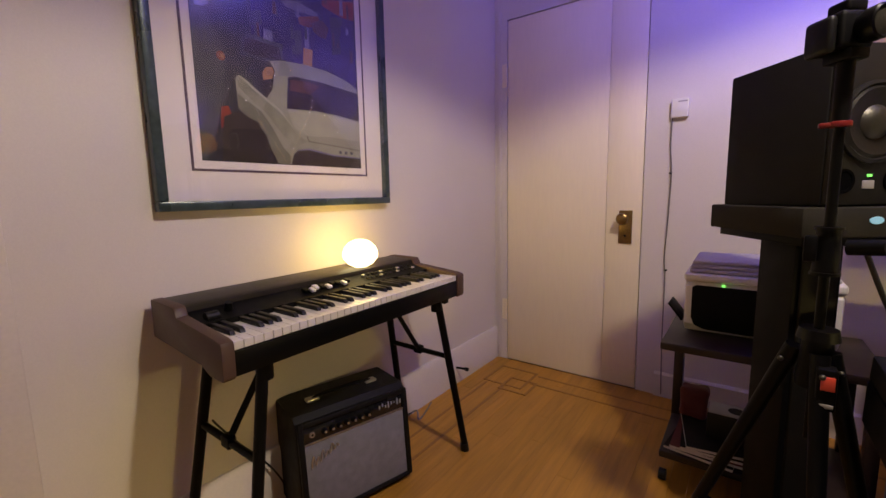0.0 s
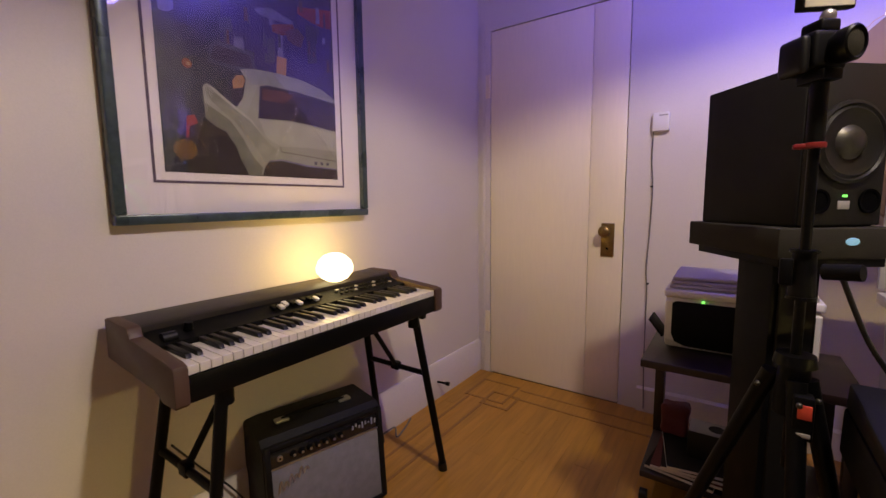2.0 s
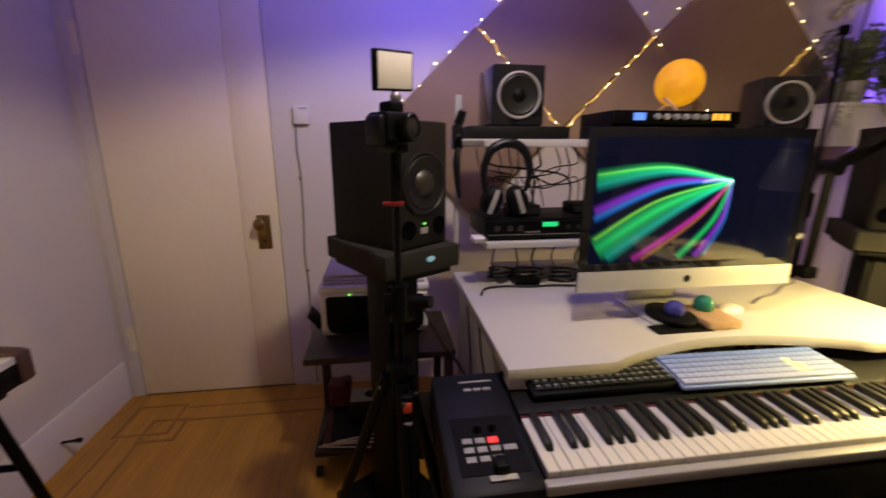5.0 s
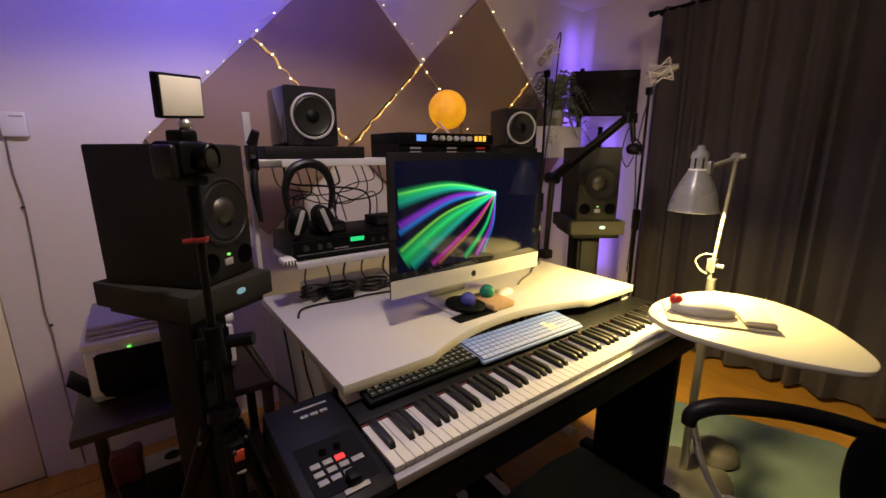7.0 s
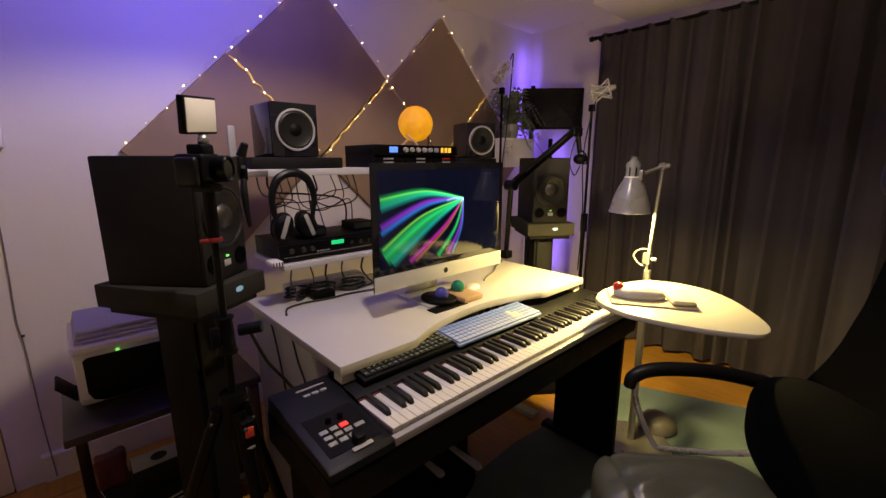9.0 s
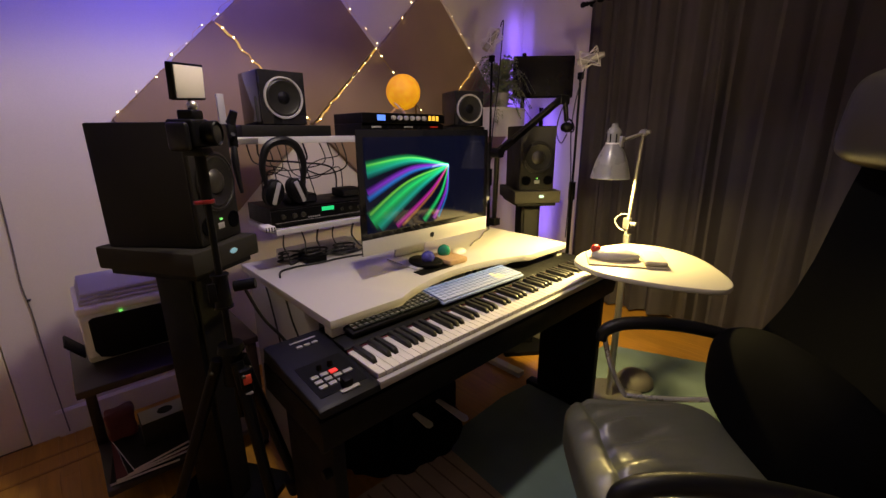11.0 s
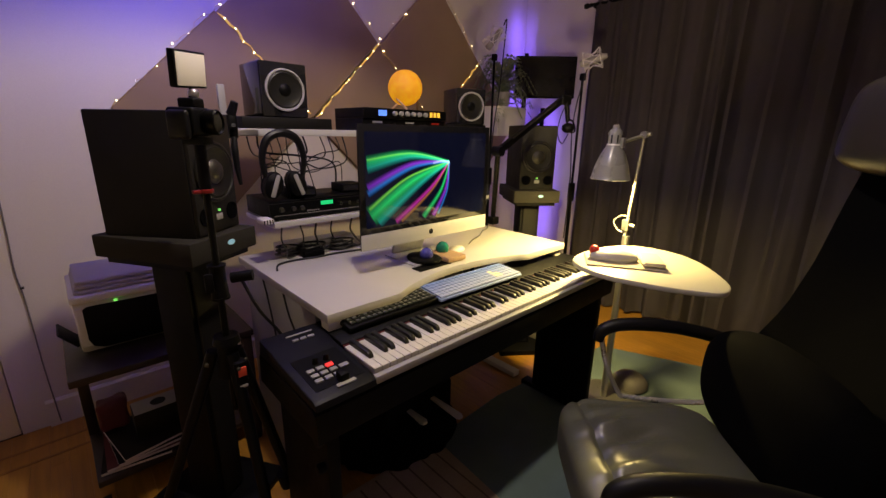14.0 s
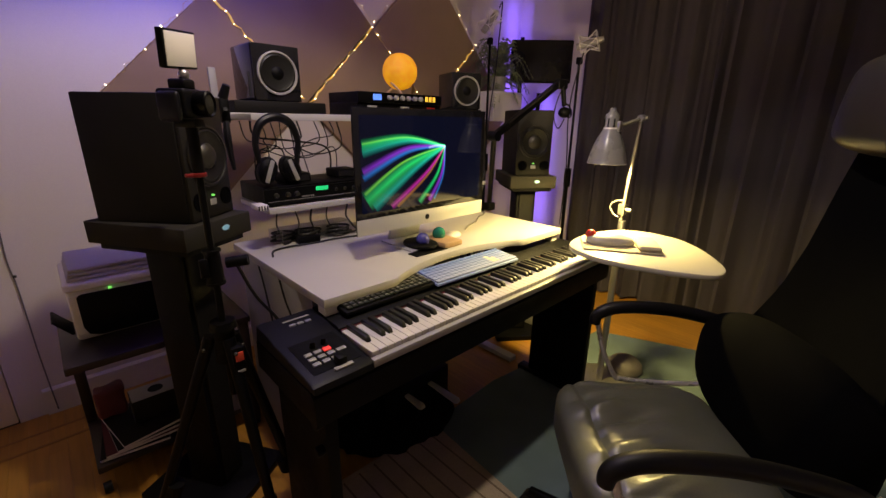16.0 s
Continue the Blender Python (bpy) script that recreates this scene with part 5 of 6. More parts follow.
part("key_legends", bm, BUTTON, kb, "pale key legends as small bars")
part("led", B(0.008, 0.016, 0.098, 0.106, 0.014, 0.0165, m=kbm), BADGE, kb)
kb2 = thing("computer_keyboard", (1.02, 0.98, 0.76), "pale blue keycap keyboard lying across the piano", "computer keyboard")
bmx = Matrix.Translation((0.808, 0.930, 0.752)) @ Matrix.Rotation(radians(-1.5), 4, "Z") @ Matrix.Rotation(radians(4), 4, "X")
part("tray", B(0, 0.43, 0, 0.125, 0, 0.010, 0.003, m=bmx), PALEB, kb2)
for r in range(6):
    blue = mat("keycap_row", (0.14 + 0.045 * (5 - r), 0.22 + 0.04 * (5 - r), 0.52 + 0.02 * (5 - r)), 0.45, vary=0.06, scale=14, grain=200)
    cm = mesh_of("keycap", prism(bmesh.new(), [(-0.0096, -0.0082), (0.0096, -0.0082), (0.0096, 0.0082), (-0.0096, 0.0082)], 0, 0.007, "xyz", 0.0016), blue)
    pm_ = mesh_of("keycap", prism(bmesh.new(), [(-0.0096, -0.0082), (0.0096, -0.0082), (0.0096, 0.0082), (-0.0096, 0.0082)], 0, 0.007, "xyz", 0.0016), PALEW)
    for k in range(21):
        shared("keycap", pm_ if (r in (1, 2) and k in (15, 16)) or (r == 3 and k == 15) else cm, kb2, bmx @ Matrix.Translation((0.0145 + 0.0200 * k, 0.0145 + 0.0192 * r, 0.0102)))

# books on a low shelf under the desk
ub = thing("book_shelf", (1.1, 1.35, 0), "dark shelf holding books, hung beneath the desk", "shelf")
part("board", B(0.62, 1.50, 1.24, 1.50, 0.52, 0.54, 0.002), ESPRESSO, ub)
for x in (0.62, 1.485):
    part("hanger", B(x, x + 0.015, 1.24, 1.50, 0.5405, 0.7745, 0.002), ESPRESSO, ub)
random.seed(9)
x = 0.66
while x < 1.43:
    w, h = random.choice((0.018, 0.026, 0.034, 0.045)), random.uniform(0.17, 0.225)
    bk_ = thing("book", (x, 1.26, 0.5405), "book standing upright on the low shelf", "book", "books under the desk")
    cv = random.choice((WHITEP, PAPER, BLACK, NAVY, GREYP, TIMBER))
    part("page_block", B(x + 0.002, x + w - 0.002, 1.264, 1.40, 0.5425, 0.5405 + h - 0.004), PAPER, bk_)
    part("spine", B(x, x + w, 1.26, 1.2635, 0.5405, 0.5405 + h, 0.001), cv, bk_)
    for a in (x, x + w - 0.0018):
        part("cover", B(a, a + 0.0018, 1.2637, 1.405, 0.5405, 0.5405 + h), cv, bk_)
    x += w + random.choice((0.001, 0.002, 0.03))

# ---- white side table with its pole and the work lamp ----
tb = thing("side_table", (1.80, 0.76, 0), "white teardrop side table on a steel pole", "side table")
ring = [(1.285, 0.70), (1.33, 0.755), (1.42, 0.785), (1.53, 0.785), (1.63, 0.765), (1.715, 0.715), (1.755, 0.62), (1.745, 0.52), (1.69, 0.43), (1.60, 0.35), (1.50, 0.285), (1.435, 0.262), (1.375, 0.272), (1.335, 0.33), (1.295, 0.42), (1.268, 0.53), (1.262, 0.62)]
path = smooth_path([(x, y, 0) for x, y in ring + ring[:1]], 4)[:-1]
part("tabletop", prism(bmesh.new(), [(p.x, p.y) for p in path], 0.820, 0.840, "xyz", 0.006), TABLEW, tb)
part("support_arm", B(1.50, 1.79, 0.715, 0.745, 0.800, 0.8195, 0.003, m=None), SILVER, tb)
part("pole", C((1.80, 0.76, 0.02), (1.80, 0.76, 0.86), 0.016, n=20), SILVER, tb, "brushed steel pole")
part("pole_sleeve", C((1.832, 0.775, 0.02), (1.832, 0.775, 0.74), 0.013, n=16), BLACK, tb)
part("base", prism(bmesh.new(), disc(1.80, 0.74, 0.16, 32), 0.0, 0.02, "xyz", 0.004), SILVER, tb)
wl = thing("work_lamp", (1.80, 0.76, 0.86), "grey enamel work lamp on a jointed arm", "lamp")
part("post", C((1.80, 0.768, 0.845), (1.80, 0.742, 1.305), 0.0062, n=14), CREAMM, wl)
part("post_clamp", B(1.785, 1.815, 0.752, 0.782, 0.885, 0.935, 0.004), SILVER, wl)
part("clamp_knob", C((1.80, 0.75, 0.91), (1.80, 0.728, 0.91), 0.009, n=12), SILVER, wl)
part("elbow", C((1.785, 0.742, 1.305), (1.815, 0.742, 1.305), 0.014, n=16), SILVER, wl)
part("arm", C((1.80, 0.742, 1.303), (1.657, 0.770, 1.273), 0.007, n=12), CREAMM, wl)
part("arm_tip", C((1.80, 0.742, 1.303), (1.80, 0.715, 1.309), 0.008, n=12), CREAMM, wl)
hd = Matrix.Translation((1.65, 0.799, 1.121)) @ Matrix.Diagonal((0.86, 0.86, 0.94, 1))
shp = [(0.090, 0.0), (0.093, 0.003), (0.090, 0.007), (0.084, 0.035), (0.072, 0.075), (0.054, 0.115), (0.040, 0.138), (0.034, 0.150), (0.034, 0.195), (0.030, 0.208), (0.016, 0.222), (0.014, 0.235), (0, 0.238)]
ins = [(0.0, 0.2), (0.030, 0.19), (0.036, 0.138), (0.050, 0.113), (0.068, 0.074), (0.080, 0.035), (0.087, 0.003), (0.090, 0.0)]
sh = part("shade", lathe(bmesh.new(), shp, hd, 40), SHADE, wl, "bell-shaped grey enamel shade")
part("shade_lining", lathe(bmesh.new(), ins, hd, 40), WHITEP, wl)
bm = B()
for k in range(8):
    a = 2 * math.pi * k / 8
    box(bm, -0.003, 0.003, 0.0335, 0.0355, 0.155, 0.192, m=hd @ Matrix.Rotation(a, 4, "Z"))
part("vent_slots", bm, BLACK, sh)
part("knuckle", B(1.641, 1.663, 0.758, 0.775, 1.250, 1.292, 0.004), SILVER, wl)
part("bulb", ball(bmesh.new(), (1.65, 0.799, 1.241), 0.020, n=14), mat("bulb_glow", (0.9, 0.85, 0.6), 0.4, bump=0, emit=(1.0, 0.86, 0.5), strength=12.0), wl, "lit bulb").visible_shadow = False
part("cord", T([(1.80, 0.76, 0.87), (1.80, 0.80, 0.88), (1.80, 0.825, 0.915), (1.80, 0.80, 0.945), (1.80, 0.765, 0.95)], 0.0035), CREAMM, wl)
mp = thing("mouse_pad", (1.45, 0.62, 0.84), "beige mouse pad with a wrist rest", "mouse pad")
R = Matrix.Translation((1.45, 0.615, 0.8405)) @ Matrix.Rotation(radians(-58), 4, "Z")
part("pad", B(-0.135, 0.135, -0.085, 0.085, 0, 0.006, 0.002, m=R), mat("pad_cloth", (0.42, 0.36, 0.25), 0.9, vary=0.06), mp)
part("wrist_rest", B(0.055, 0.133, -0.075, 0.075, 0.0062, 0.026, 0.010, 3, m=R), mat("rest_cloth", (0.36, 0.32, 0.26), 0.8, vary=0.1), mp)
tr = thing("trackball", (1.45, 0.68, 0.847), "dark grey trackball mouse with a red ball", "trackball")
bmx = bmesh.new()
ball(bmx, (0, 0, 0), 1.0, (0.088, 0.045, 0.030), 20)
bmx.transform(R @ Matrix.Translation((-0.035, 0.0, 0.016)))
part("shell", bmx, GREYP, tr)
bmx = bmesh.new()
ball(bmx, (0, 0, 0), 1.0, (0.084, 0.044, 0.012), 20)
bmx.transform(R @ Matrix.Translation((-0.035, 0.0, 0.0185)))
part("dark_base", bmx, BLACK, tr)
part("ball", ball(bmesh.new(), R @ Vector((-0.105, 0.012, 0.036)), 0.019), REDM, tr, "shiny red ball")

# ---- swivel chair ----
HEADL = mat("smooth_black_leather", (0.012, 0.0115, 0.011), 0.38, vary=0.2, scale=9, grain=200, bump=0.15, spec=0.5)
cm_ = facing(0.963, 0.283, 0, -0.68, 0.73)
ch = thing("office_chair", cm_, "black leather office chair with headrest and loop arms", "office chair")


def cushion(w, d, h, at, puff=0.25, cuts=11, wrinkle=0.0, power=5.0):
    bm = bmesh.new()
    bmesh.ops.create_cube(bm, size=2)
    bmesh.ops.subdivide_edges(bm, edges=bm.edges[:], cuts=cuts, use_grid_fill=True)
    for v in bm.verts:
        x, y, z = v.co
        p = power
        n = (abs(x) ** p + abs(y) ** p + abs(z) ** p) ** (1 / p)
        x, y, z = x / n, y / n, z / n
        z *= 1 + puff * (1 - x * x) * (1 - y * y)
        wr = 0.0
        if wrinkle and z > 0:
            # creases that run back from the front seam, and the seam itself
            fade = math.exp(-((y + 0.30) / 0.42) ** 2) * (1 - abs(x) ** 4)
            bend = x + 0.10 * math.sin(2.6 * y + 0.7)
            wr = wrinkle * fade * (math.sin(9.5 * bend + 1.2 * y) + 0.8 * math.sin(19.0 * bend - 2.0 * y + 1.1) + 0.25 * math.sin(41 * bend + 5 * y))
            wr -= 0.011 * math.exp(-((y + 0.66 + 0.04 * x * x) / 0.045) ** 2) + 0.004 * math.exp(-((x * x - 0.70) / 0.06) ** 2)
        v.co = (x * w / 2, y * d / 2, z * h / 2 + wr)
    bm.transform(at)
    return bm


part("seat", cushion(0.50, 0.47, 0.17, Matrix.Translation((0, 0.035, 0.413)), 0.14, 56, 0.0105), LEATHER, ch, "creased black leather seat with sheen put into its colour", local=True)
part("seat_shell", B(-0.21, 0.21, -0.17, 0.23, 0.318, 0.345, 0.01), BLACK, ch, local=True)
part("lumbar_cushion", cushion(0.55, 0.17, 0.31, Matrix.Translation((0, 0.30, 0.625)), 0.1, 14, 0.0, 2.9), MESHB, ch, "padded black fabric backrest", local=True)
bk = bmesh.new()
rows = []
for k in range(13):
    z = 0.62 + 0.62 * k / 12
    hw = float(np.interp(k / 12, (0, 0.2, 0.38, 0.6, 0.85, 1), (0.25, 0.205, 0.165, 0.155, 0.168, 0.172)))
    yy = 0.33 + 0.16 * (k / 12) ** 1.2
    rows.append([bk.verts.new((hw * s, yy + 0.04 * (1 - s * s) + dy, z)) for dy in (0, 0.025) for s in ((-1, -0.5, 0, 0.5, 1) if dy == 0 else (1, 0.5, 0, -0.5, -1))])
for a, b in zip(rows, rows[1:]):
    for k in range(10):
        bk.faces.new((a[k], a[(k + 1) % 10], b[(k + 1) % 10], b[k]))
bk.faces.new(rows[0][::-1])
bk.faces.new(rows[-1])
bmesh.ops.recalc_face_normals(bk, faces=bk.faces)
part("backrest", bk, MESHB, ch, "tapering black mesh back", local=True)
for s in (-1, 1):
    part("back_edge", T([(s * (w_ + 0.002), 0.34 + 0.16 * t ** 1.2, 0.62 + 0.62 * t) for t, w_ in ((0.2, 0.205), (0.38, 0.165), (0.6, 0.155), (0.85, 0.168), (1, 0.172))], 0.006, 8), SATIN, ch, local=True)
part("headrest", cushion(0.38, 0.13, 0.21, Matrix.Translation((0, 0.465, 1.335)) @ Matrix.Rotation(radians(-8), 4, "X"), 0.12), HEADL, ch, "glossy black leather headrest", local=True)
for s in (-1, 1):
    x, o, d = s * 0.305, 0.195 if s < 0 else 0.045, 0.0 if s < 0 else -0.035
    arm = part("armrest", T([(x, -0.255 + o, 0.655 + d), (x, -0.245 + o, 0.69 + d), (x, -0.18 + o, 0.715 + d), (x, -0.04 + o, 0.715 + d), (x, 0.10 + o, 0.69 + d), (x, 0.22 + o, 0.65 + d), (x, 0.27 + o, 0.60 + d)], 0.021, 12, 6, [0.8, 1, 1, 1, 1, 0.9]), RUBBER, ch, "curved black armrest pad", local=True)
    part("arm_loop", T([(x, -0.247 + o, 0.67), (x, -0.215 + o, 0.56), (x, -0.165 + o, 0.462), (x, -0.135 + o, 0.448), (x, 0.0 + o, 0.44), (x, 0.13 + o, 0.445), (x, 0.165 + o, 0.465), (x, 0.22 + o, 0.55), (x, 0.26 + o, 0.62)], 0.0085, 10), CHROME, ch, "bent steel arm loop", local=True)
    part("arm_bracket", B(min(0.8 * x, x), max(0.8 * x, x), -0.03, 0.05, 0.395, 0.43, 0.004), SILVER, ch, local=True)
part("gas_column", C((0, 0, 0.10), (0, 0, 0.318), 0.028, n=20), SILVER, ch, local=True)
for k in range(5):
    a = 2 * math.pi * k / 5 + 0.3
    leg = part("base_arm", C((0, 0, 0.11), (0.30 * math.cos(a), 0.30 * math.sin(a), 0.07), 0.026, 0.016, 12), SATIN, ch, local=True)
    c = Vector((0.30 * math.cos(a), 0.30 * math.sin(a), 0.03))
    part("caster", C(c + Vector((-0.02 * math.sin(a), 0.02 * math.cos(a), 0)), c - Vector((-0.02 * math.sin(a), 0.02 * math.cos(a), 0)), 0.03, n=18), RUBBER, leg, local=True)

# ---- tripod with a camera and a light panel ----
TX, TY = 0.195, 1.105
tp = thing("tripod", (TX, TY, 0), "black video tripod with knobs and an orange tag", "tripod")
part("column", C((TX, TY, 0.55), (TX, TY, 1.26), 0.0085, n=16), SATIN, tp)
part("collar", C((TX, TY, 0.885), (TX, TY, 0.965), 0.021, 0.018, 20), BLACK, tp)
part("collar_rim", C((TX, TY, 0.965), (TX, TY, 0.970), 0.022, n=20), SATIN, tp)
part("lever", B(TX - 0.036, TX - 0.016, TY - 0.022, TY - 0.012, 0.905, 0.955, 0.004), BLACK, tp)
part("collar_ring", C((TX, TY, 0.879), (TX, TY, 0.885), 0.023, n=20), SATIN, tp)
part("collar_knob", C((TX + 0.025, TY - 0.02, 0.935), (TX + 0.07, TY - 0.045, 0.94), 0.014, n=14), BLACK, tp)
part("red_clamp", prism(bmesh.new(), disc(TX, TY, 0.017, 18), 1.150, 1.160, "xyz", 0.002), REDC, tp, "red clamp ring")
part("clamp_lever", B(TX - 0.030, TX - 0.012, TY - 0.012, TY + 0.006, 1.150, 1.159, 0.003), REDC, tp, "red clamp lever")
part("upper_tube", C((TX, TY, 1.16), (TX, TY, 1.262), 0.013, n=16), BLACK, tp)
part("spider", C((TX, TY, 0.66), (TX, TY, 0.755), 0.030, 0.024, 20), BLACK, tp)
part("spider_cap", C((TX, TY, 0.755), (TX, TY, 0.775), 0.034, 0.030, 20), SATIN, tp)
part("tag_plate", B(TX - 0.004, TX + 0.026, TY - 0.060, TY - 0.028, 0.635, 0.715, 0.004), BLACK, tp)
part("tag_strip", B(TX + 0.002, TX + 0.022, TY - 0.0625, TY - 0.0595, 0.642, 0.650, 0.001), GREYP, tp)
part("tag", B(TX + 0.002, TX + 0.022, TY - 0.0635, TY - 0.0595, 0.676, 0.702, 0.001), ORANGE, tp, "orange tag")
for k, (dx, dy) in enumerate(((-0.26, 0.16), (0.17, -0.02), (0.02, -0.21))):
    lg = part("leg", C((TX + 0.12 * dx, TY + 0.12 * dy, 0.73), (TX + dx, TY + dy, 0.02), 0.016, 0.012, 14), SATIN, tp)
    part("leg_foot", C((TX + dx, TY + dy, 0.0), (TX + dx, TY + dy, 0.03), 0.017, n=12), RUBBER, lg)
    part("leg_lock", C((TX + 0.62 * dx, TY + 0.62 * dy, 0.27), (TX + 0.68 * dx, TY + 0.68 * dy, 0.22), 0.022, n=12), BLACK, lg)
    part("lock_bolt", ball(bmesh.new(), (TX + 0.2 * dx, TY + 0.2 * dy - 0.02, 0.70), 0.0055, n=8), CAPM, lg)
cmx = facing(TX, TY, 1.262, 0.62, -0.78)
vc = thing("video_camera", cmx @ Matrix.Diagonal((0.60, 0.58, 0.84, 1)), "black video camera mounted on the tripod", "camera")
part("head_plate", B(-0.03, 0.03, -0.04, 0.05, 0.0, 0.022, 0.004), SATIN, vc, local=True)
part("body", B(-0.052, 0.052, -0.03, 0.09, 0.023, 0.098, 0.012, 3), BLACK, vc, local=True)
part("top_hump", B(-0.03, 0.03, -0.022, 0.05, 0.095, 0.122, 0.008, 3), BLACK, vc, local=True)
part("lens", lathe(bmesh.new(), [(0.030, 0.0), (0.034, 0.02), (0.034, 0.055), (0.030, 0.06), (0.026, 0.05), (0, 0.045)], Matrix.Translation((0.01, -0.03, 0.06)) @ Matrix.Rotation(radians(90), 4, "X"), 28), SATIN, vc, local=True)
part("lens_glass", lathe(bmesh.new(), [(0.027, 0.052), (0.015, 0.057), (0, 0.058)], Matrix.Translation((0.01, -0.03, 0.06)) @ Matrix.Rotation(radians(90), 4, "X"), 28), FOAM, vc, "dull grey lens cap", local=True)
part("side_grip", B(-0.078, -0.05, -0.02, 0.07, 0.015, 0.09, 0.012, 3), RUBBER, vc, local=True)
part("eyepiece", B(0.05, 0.11, 0.03, 0.07, 0.055, 0.10, 0.012, 3), RUBBER, vc, local=True)
lp = cmx @ Matrix.Translation((0.012, 0.01, 0.094))
vl = thing("light_panel", lp, "small video light panel above the camera, face given a faint glow", "video light")
part("ball_mount", C((-0.012, 0, -0.016), (0, 0, 0.03), 0.006, n=12), SATIN, vl, local=True)
part("mount_knob", ball(bmesh.new(), (0, -0.002, 0.018), 0.012, n=12), SILVER, vl, local=True)
tiltm = Matrix.Translation((0, 0, 0.03)) @ Matrix.Rotation(radians(-4), 4, "Y") @ Matrix.Rotation(radians(6), 4, "X")
part("housing", B(-0.050, 0.050, -0.002, 0.014, 0.0, 0.078, 0.003, m=tiltm), BLACK, vl, local=True)
part("diffuser", B(-0.045, 0.045, -0.004, -0.0015, 0.005, 0.073, 0.001, m=tiltm), DIFF, vl, "cream diffuser", local=True)

# ---- printer on its side table ----
st = thing("printer_table", (0.1, 1.8, 0), "dark espresso wooden side table with lower shelf", "side table")
part("top", B(-0.145, 0.42, 1.62, 2.02, 0.495, 0.522, 0.004), ESPRESSO, st)
part("shelf", B(-0.135, 0.41, 1.64, 2.0, 0.085, 0.11, 0.004), ESPRESSO, st)
for x in (-0.12, 0.395):
    for y in (1.645, 1.995):
        part("leg", B(x - 0.017, x + 0.017, y - 0.017, y + 0.017, 0.025, 0.4945, 0.003), ESPRESSO, st) if (x, y) != (-0.12, 1.645) else part("leg", B(x - 0.017, x + 0.017, y + 0.31, y + 0.335, 0.025, 0.4945, 0.003), ESPRESSO, st)
        part("caster", C((x - 0.012, y, 0.02), (x + 0.012, y, 0.02), 0.02, n=16), RUBBER, st)
pr = thing("printer", (0.12, 1.9, 0.5225), "white and black multifunction printer with folded towel", "printer")
part("body", prism(bmesh.new(), [(1.80, 0.530), (1.775, 0.56), (1.772, 0.70), (1.79, 0.715), (2.08, 0.715), (2.08, 0.530)], -0.095, 0.33, "yzx", 0.012), WHITEP, pr)
part("front_panel", prism(bmesh.new(), [(-0.072, 0.585), (-0.060, 0.558), (-0.03, 0.546), (0.28, 0.546), (0.312, 0.572), (0.312, 0.703), (-0.06, 0.705), (-0.072, 0.696)], 1.7645, 1.7735, "xzy", 0.003), BLACK, pr, "curved glossy black front")
part("lid", B(-0.10, 0.335, 1.772, 2.085, 0.7155, 0.745, 0.008, 3), WHITEP, pr)
part("paper_tray", B(-0.075, 0.0, -0.06, 0.05, -0.004, 0.004, 0.002, m=Matrix.Translation((-0.100, 1.84, 0.565)) @ Matrix.Rotation(radians(52), 4, "Y")), BLACK, pr, "fold-out black side tray")
part("led", B(0.016, 0.026, 1.770, 1.7735, 0.706, 0.713), LEDG, pr, "lit green status light")
for x in (-0.07, 0.30):
    for y in (1.83, 2.05):
        part("foot", C((x, y, 0.5222), (x, y, 0.531), 0.012, n=12), RUBBER, pr)
TOWEL = mat("towel", (0.42, 0.40, 0.42), 0.9, vary=0.08, grain=300, bump=0.5)
tw = thing("folded_towel", (0.12, 1.93, 0.7455), "pale grey towel folded flat on the printer", "towel")
for k in range(3):
    bmx = B(-0.205 + 0.004 * k, 0.20 - 0.006 * k, -0.145 + 0.004 * k, 0.14, 0.0, 0.013, 0.005, 3)
    bmesh.ops.subdivide_edges(bmx, edges=[e for e in bmx.edges if e.calc_length() > 0.1], cuts=7, use_grid_fill=True)
    for v in bmx.verts:
        v.co.z += 0.004 * noise.noise(Vector((v.co.x * 9, v.co.y * 9, k * 3.1)))
    bmx.transform(Matrix.Translation((0.12, 1.93, 0.7475 + 0.0145 * k)))
    part("fold", bmx, TOWEL, tw)
for k, (w, d, c) in enumerate(((0.21, 0.28, CHAR), (0.22, 0.27, MAROON), (0.20, 0.27, CHAR), (0.21, 0.26, BAFFLE))):
    z = 0.1105 + 0.011 * k
    m = Matrix.Translation((0.0 + 0.01 * k, 1.79, z)) @ Matrix.Rotation(radians(6 * k - 8), 4, "Z")
    mg = thing("magazine", m, "glossy magazine in a pile on the lower shelf", "magazine", "pile of magazines")
    part("page_block", B(-w / 2, w / 2, -d / 2, d / 2, 0, 0.0095, 0.001), WHITEP, mg, local=True)
    part("cover", B(-w / 2, w / 2, -d / 2, d / 2, 0.0096, 0.0106), c, mg, local=True)
bag = thing("red_bag", (-0.05, 1.92, 0.16), "crumpled dark red bag on the lower shelf", "bag")
bmx = B(-0.045, 0.045, -0.035, 0.035, -0.058, 0.058, 0.014, 3)
bmesh.ops.subdivide_edges(bmx, edges=[e for e in bmx.edges if e.calc_length() > 0.03], cuts=6, use_grid_fill=True)
for v in bmx.verts:
    v.co += 0.008 * noise.noise_vector(v.co * 22)
bmx.transform(Matrix.Translation((-0.052, 1.885, 0.219)))
part("sack", bmx, MAROON, bag)
bxs = thing("lens_box", (0.07, 1.75, 0.155), "grey carton with dark print on the magazines", "box")
part("carton", B(0.0, 0.16, 1.74, 1.84, 0.1555, 0.252, 0.003), BAFFLE, bxs)
part("lid", B(0.002, 0.158, 1.742, 1.838, 0.2522, 0.2550, 0.001), GREYP, bxs, "silver grey lid")
part("print", prism(bmesh.new(), disc(0.085, 1.79, 0.026, 20), 0.2551, 0.2558, "xyz"), BLACK, bxs, "dark round print")

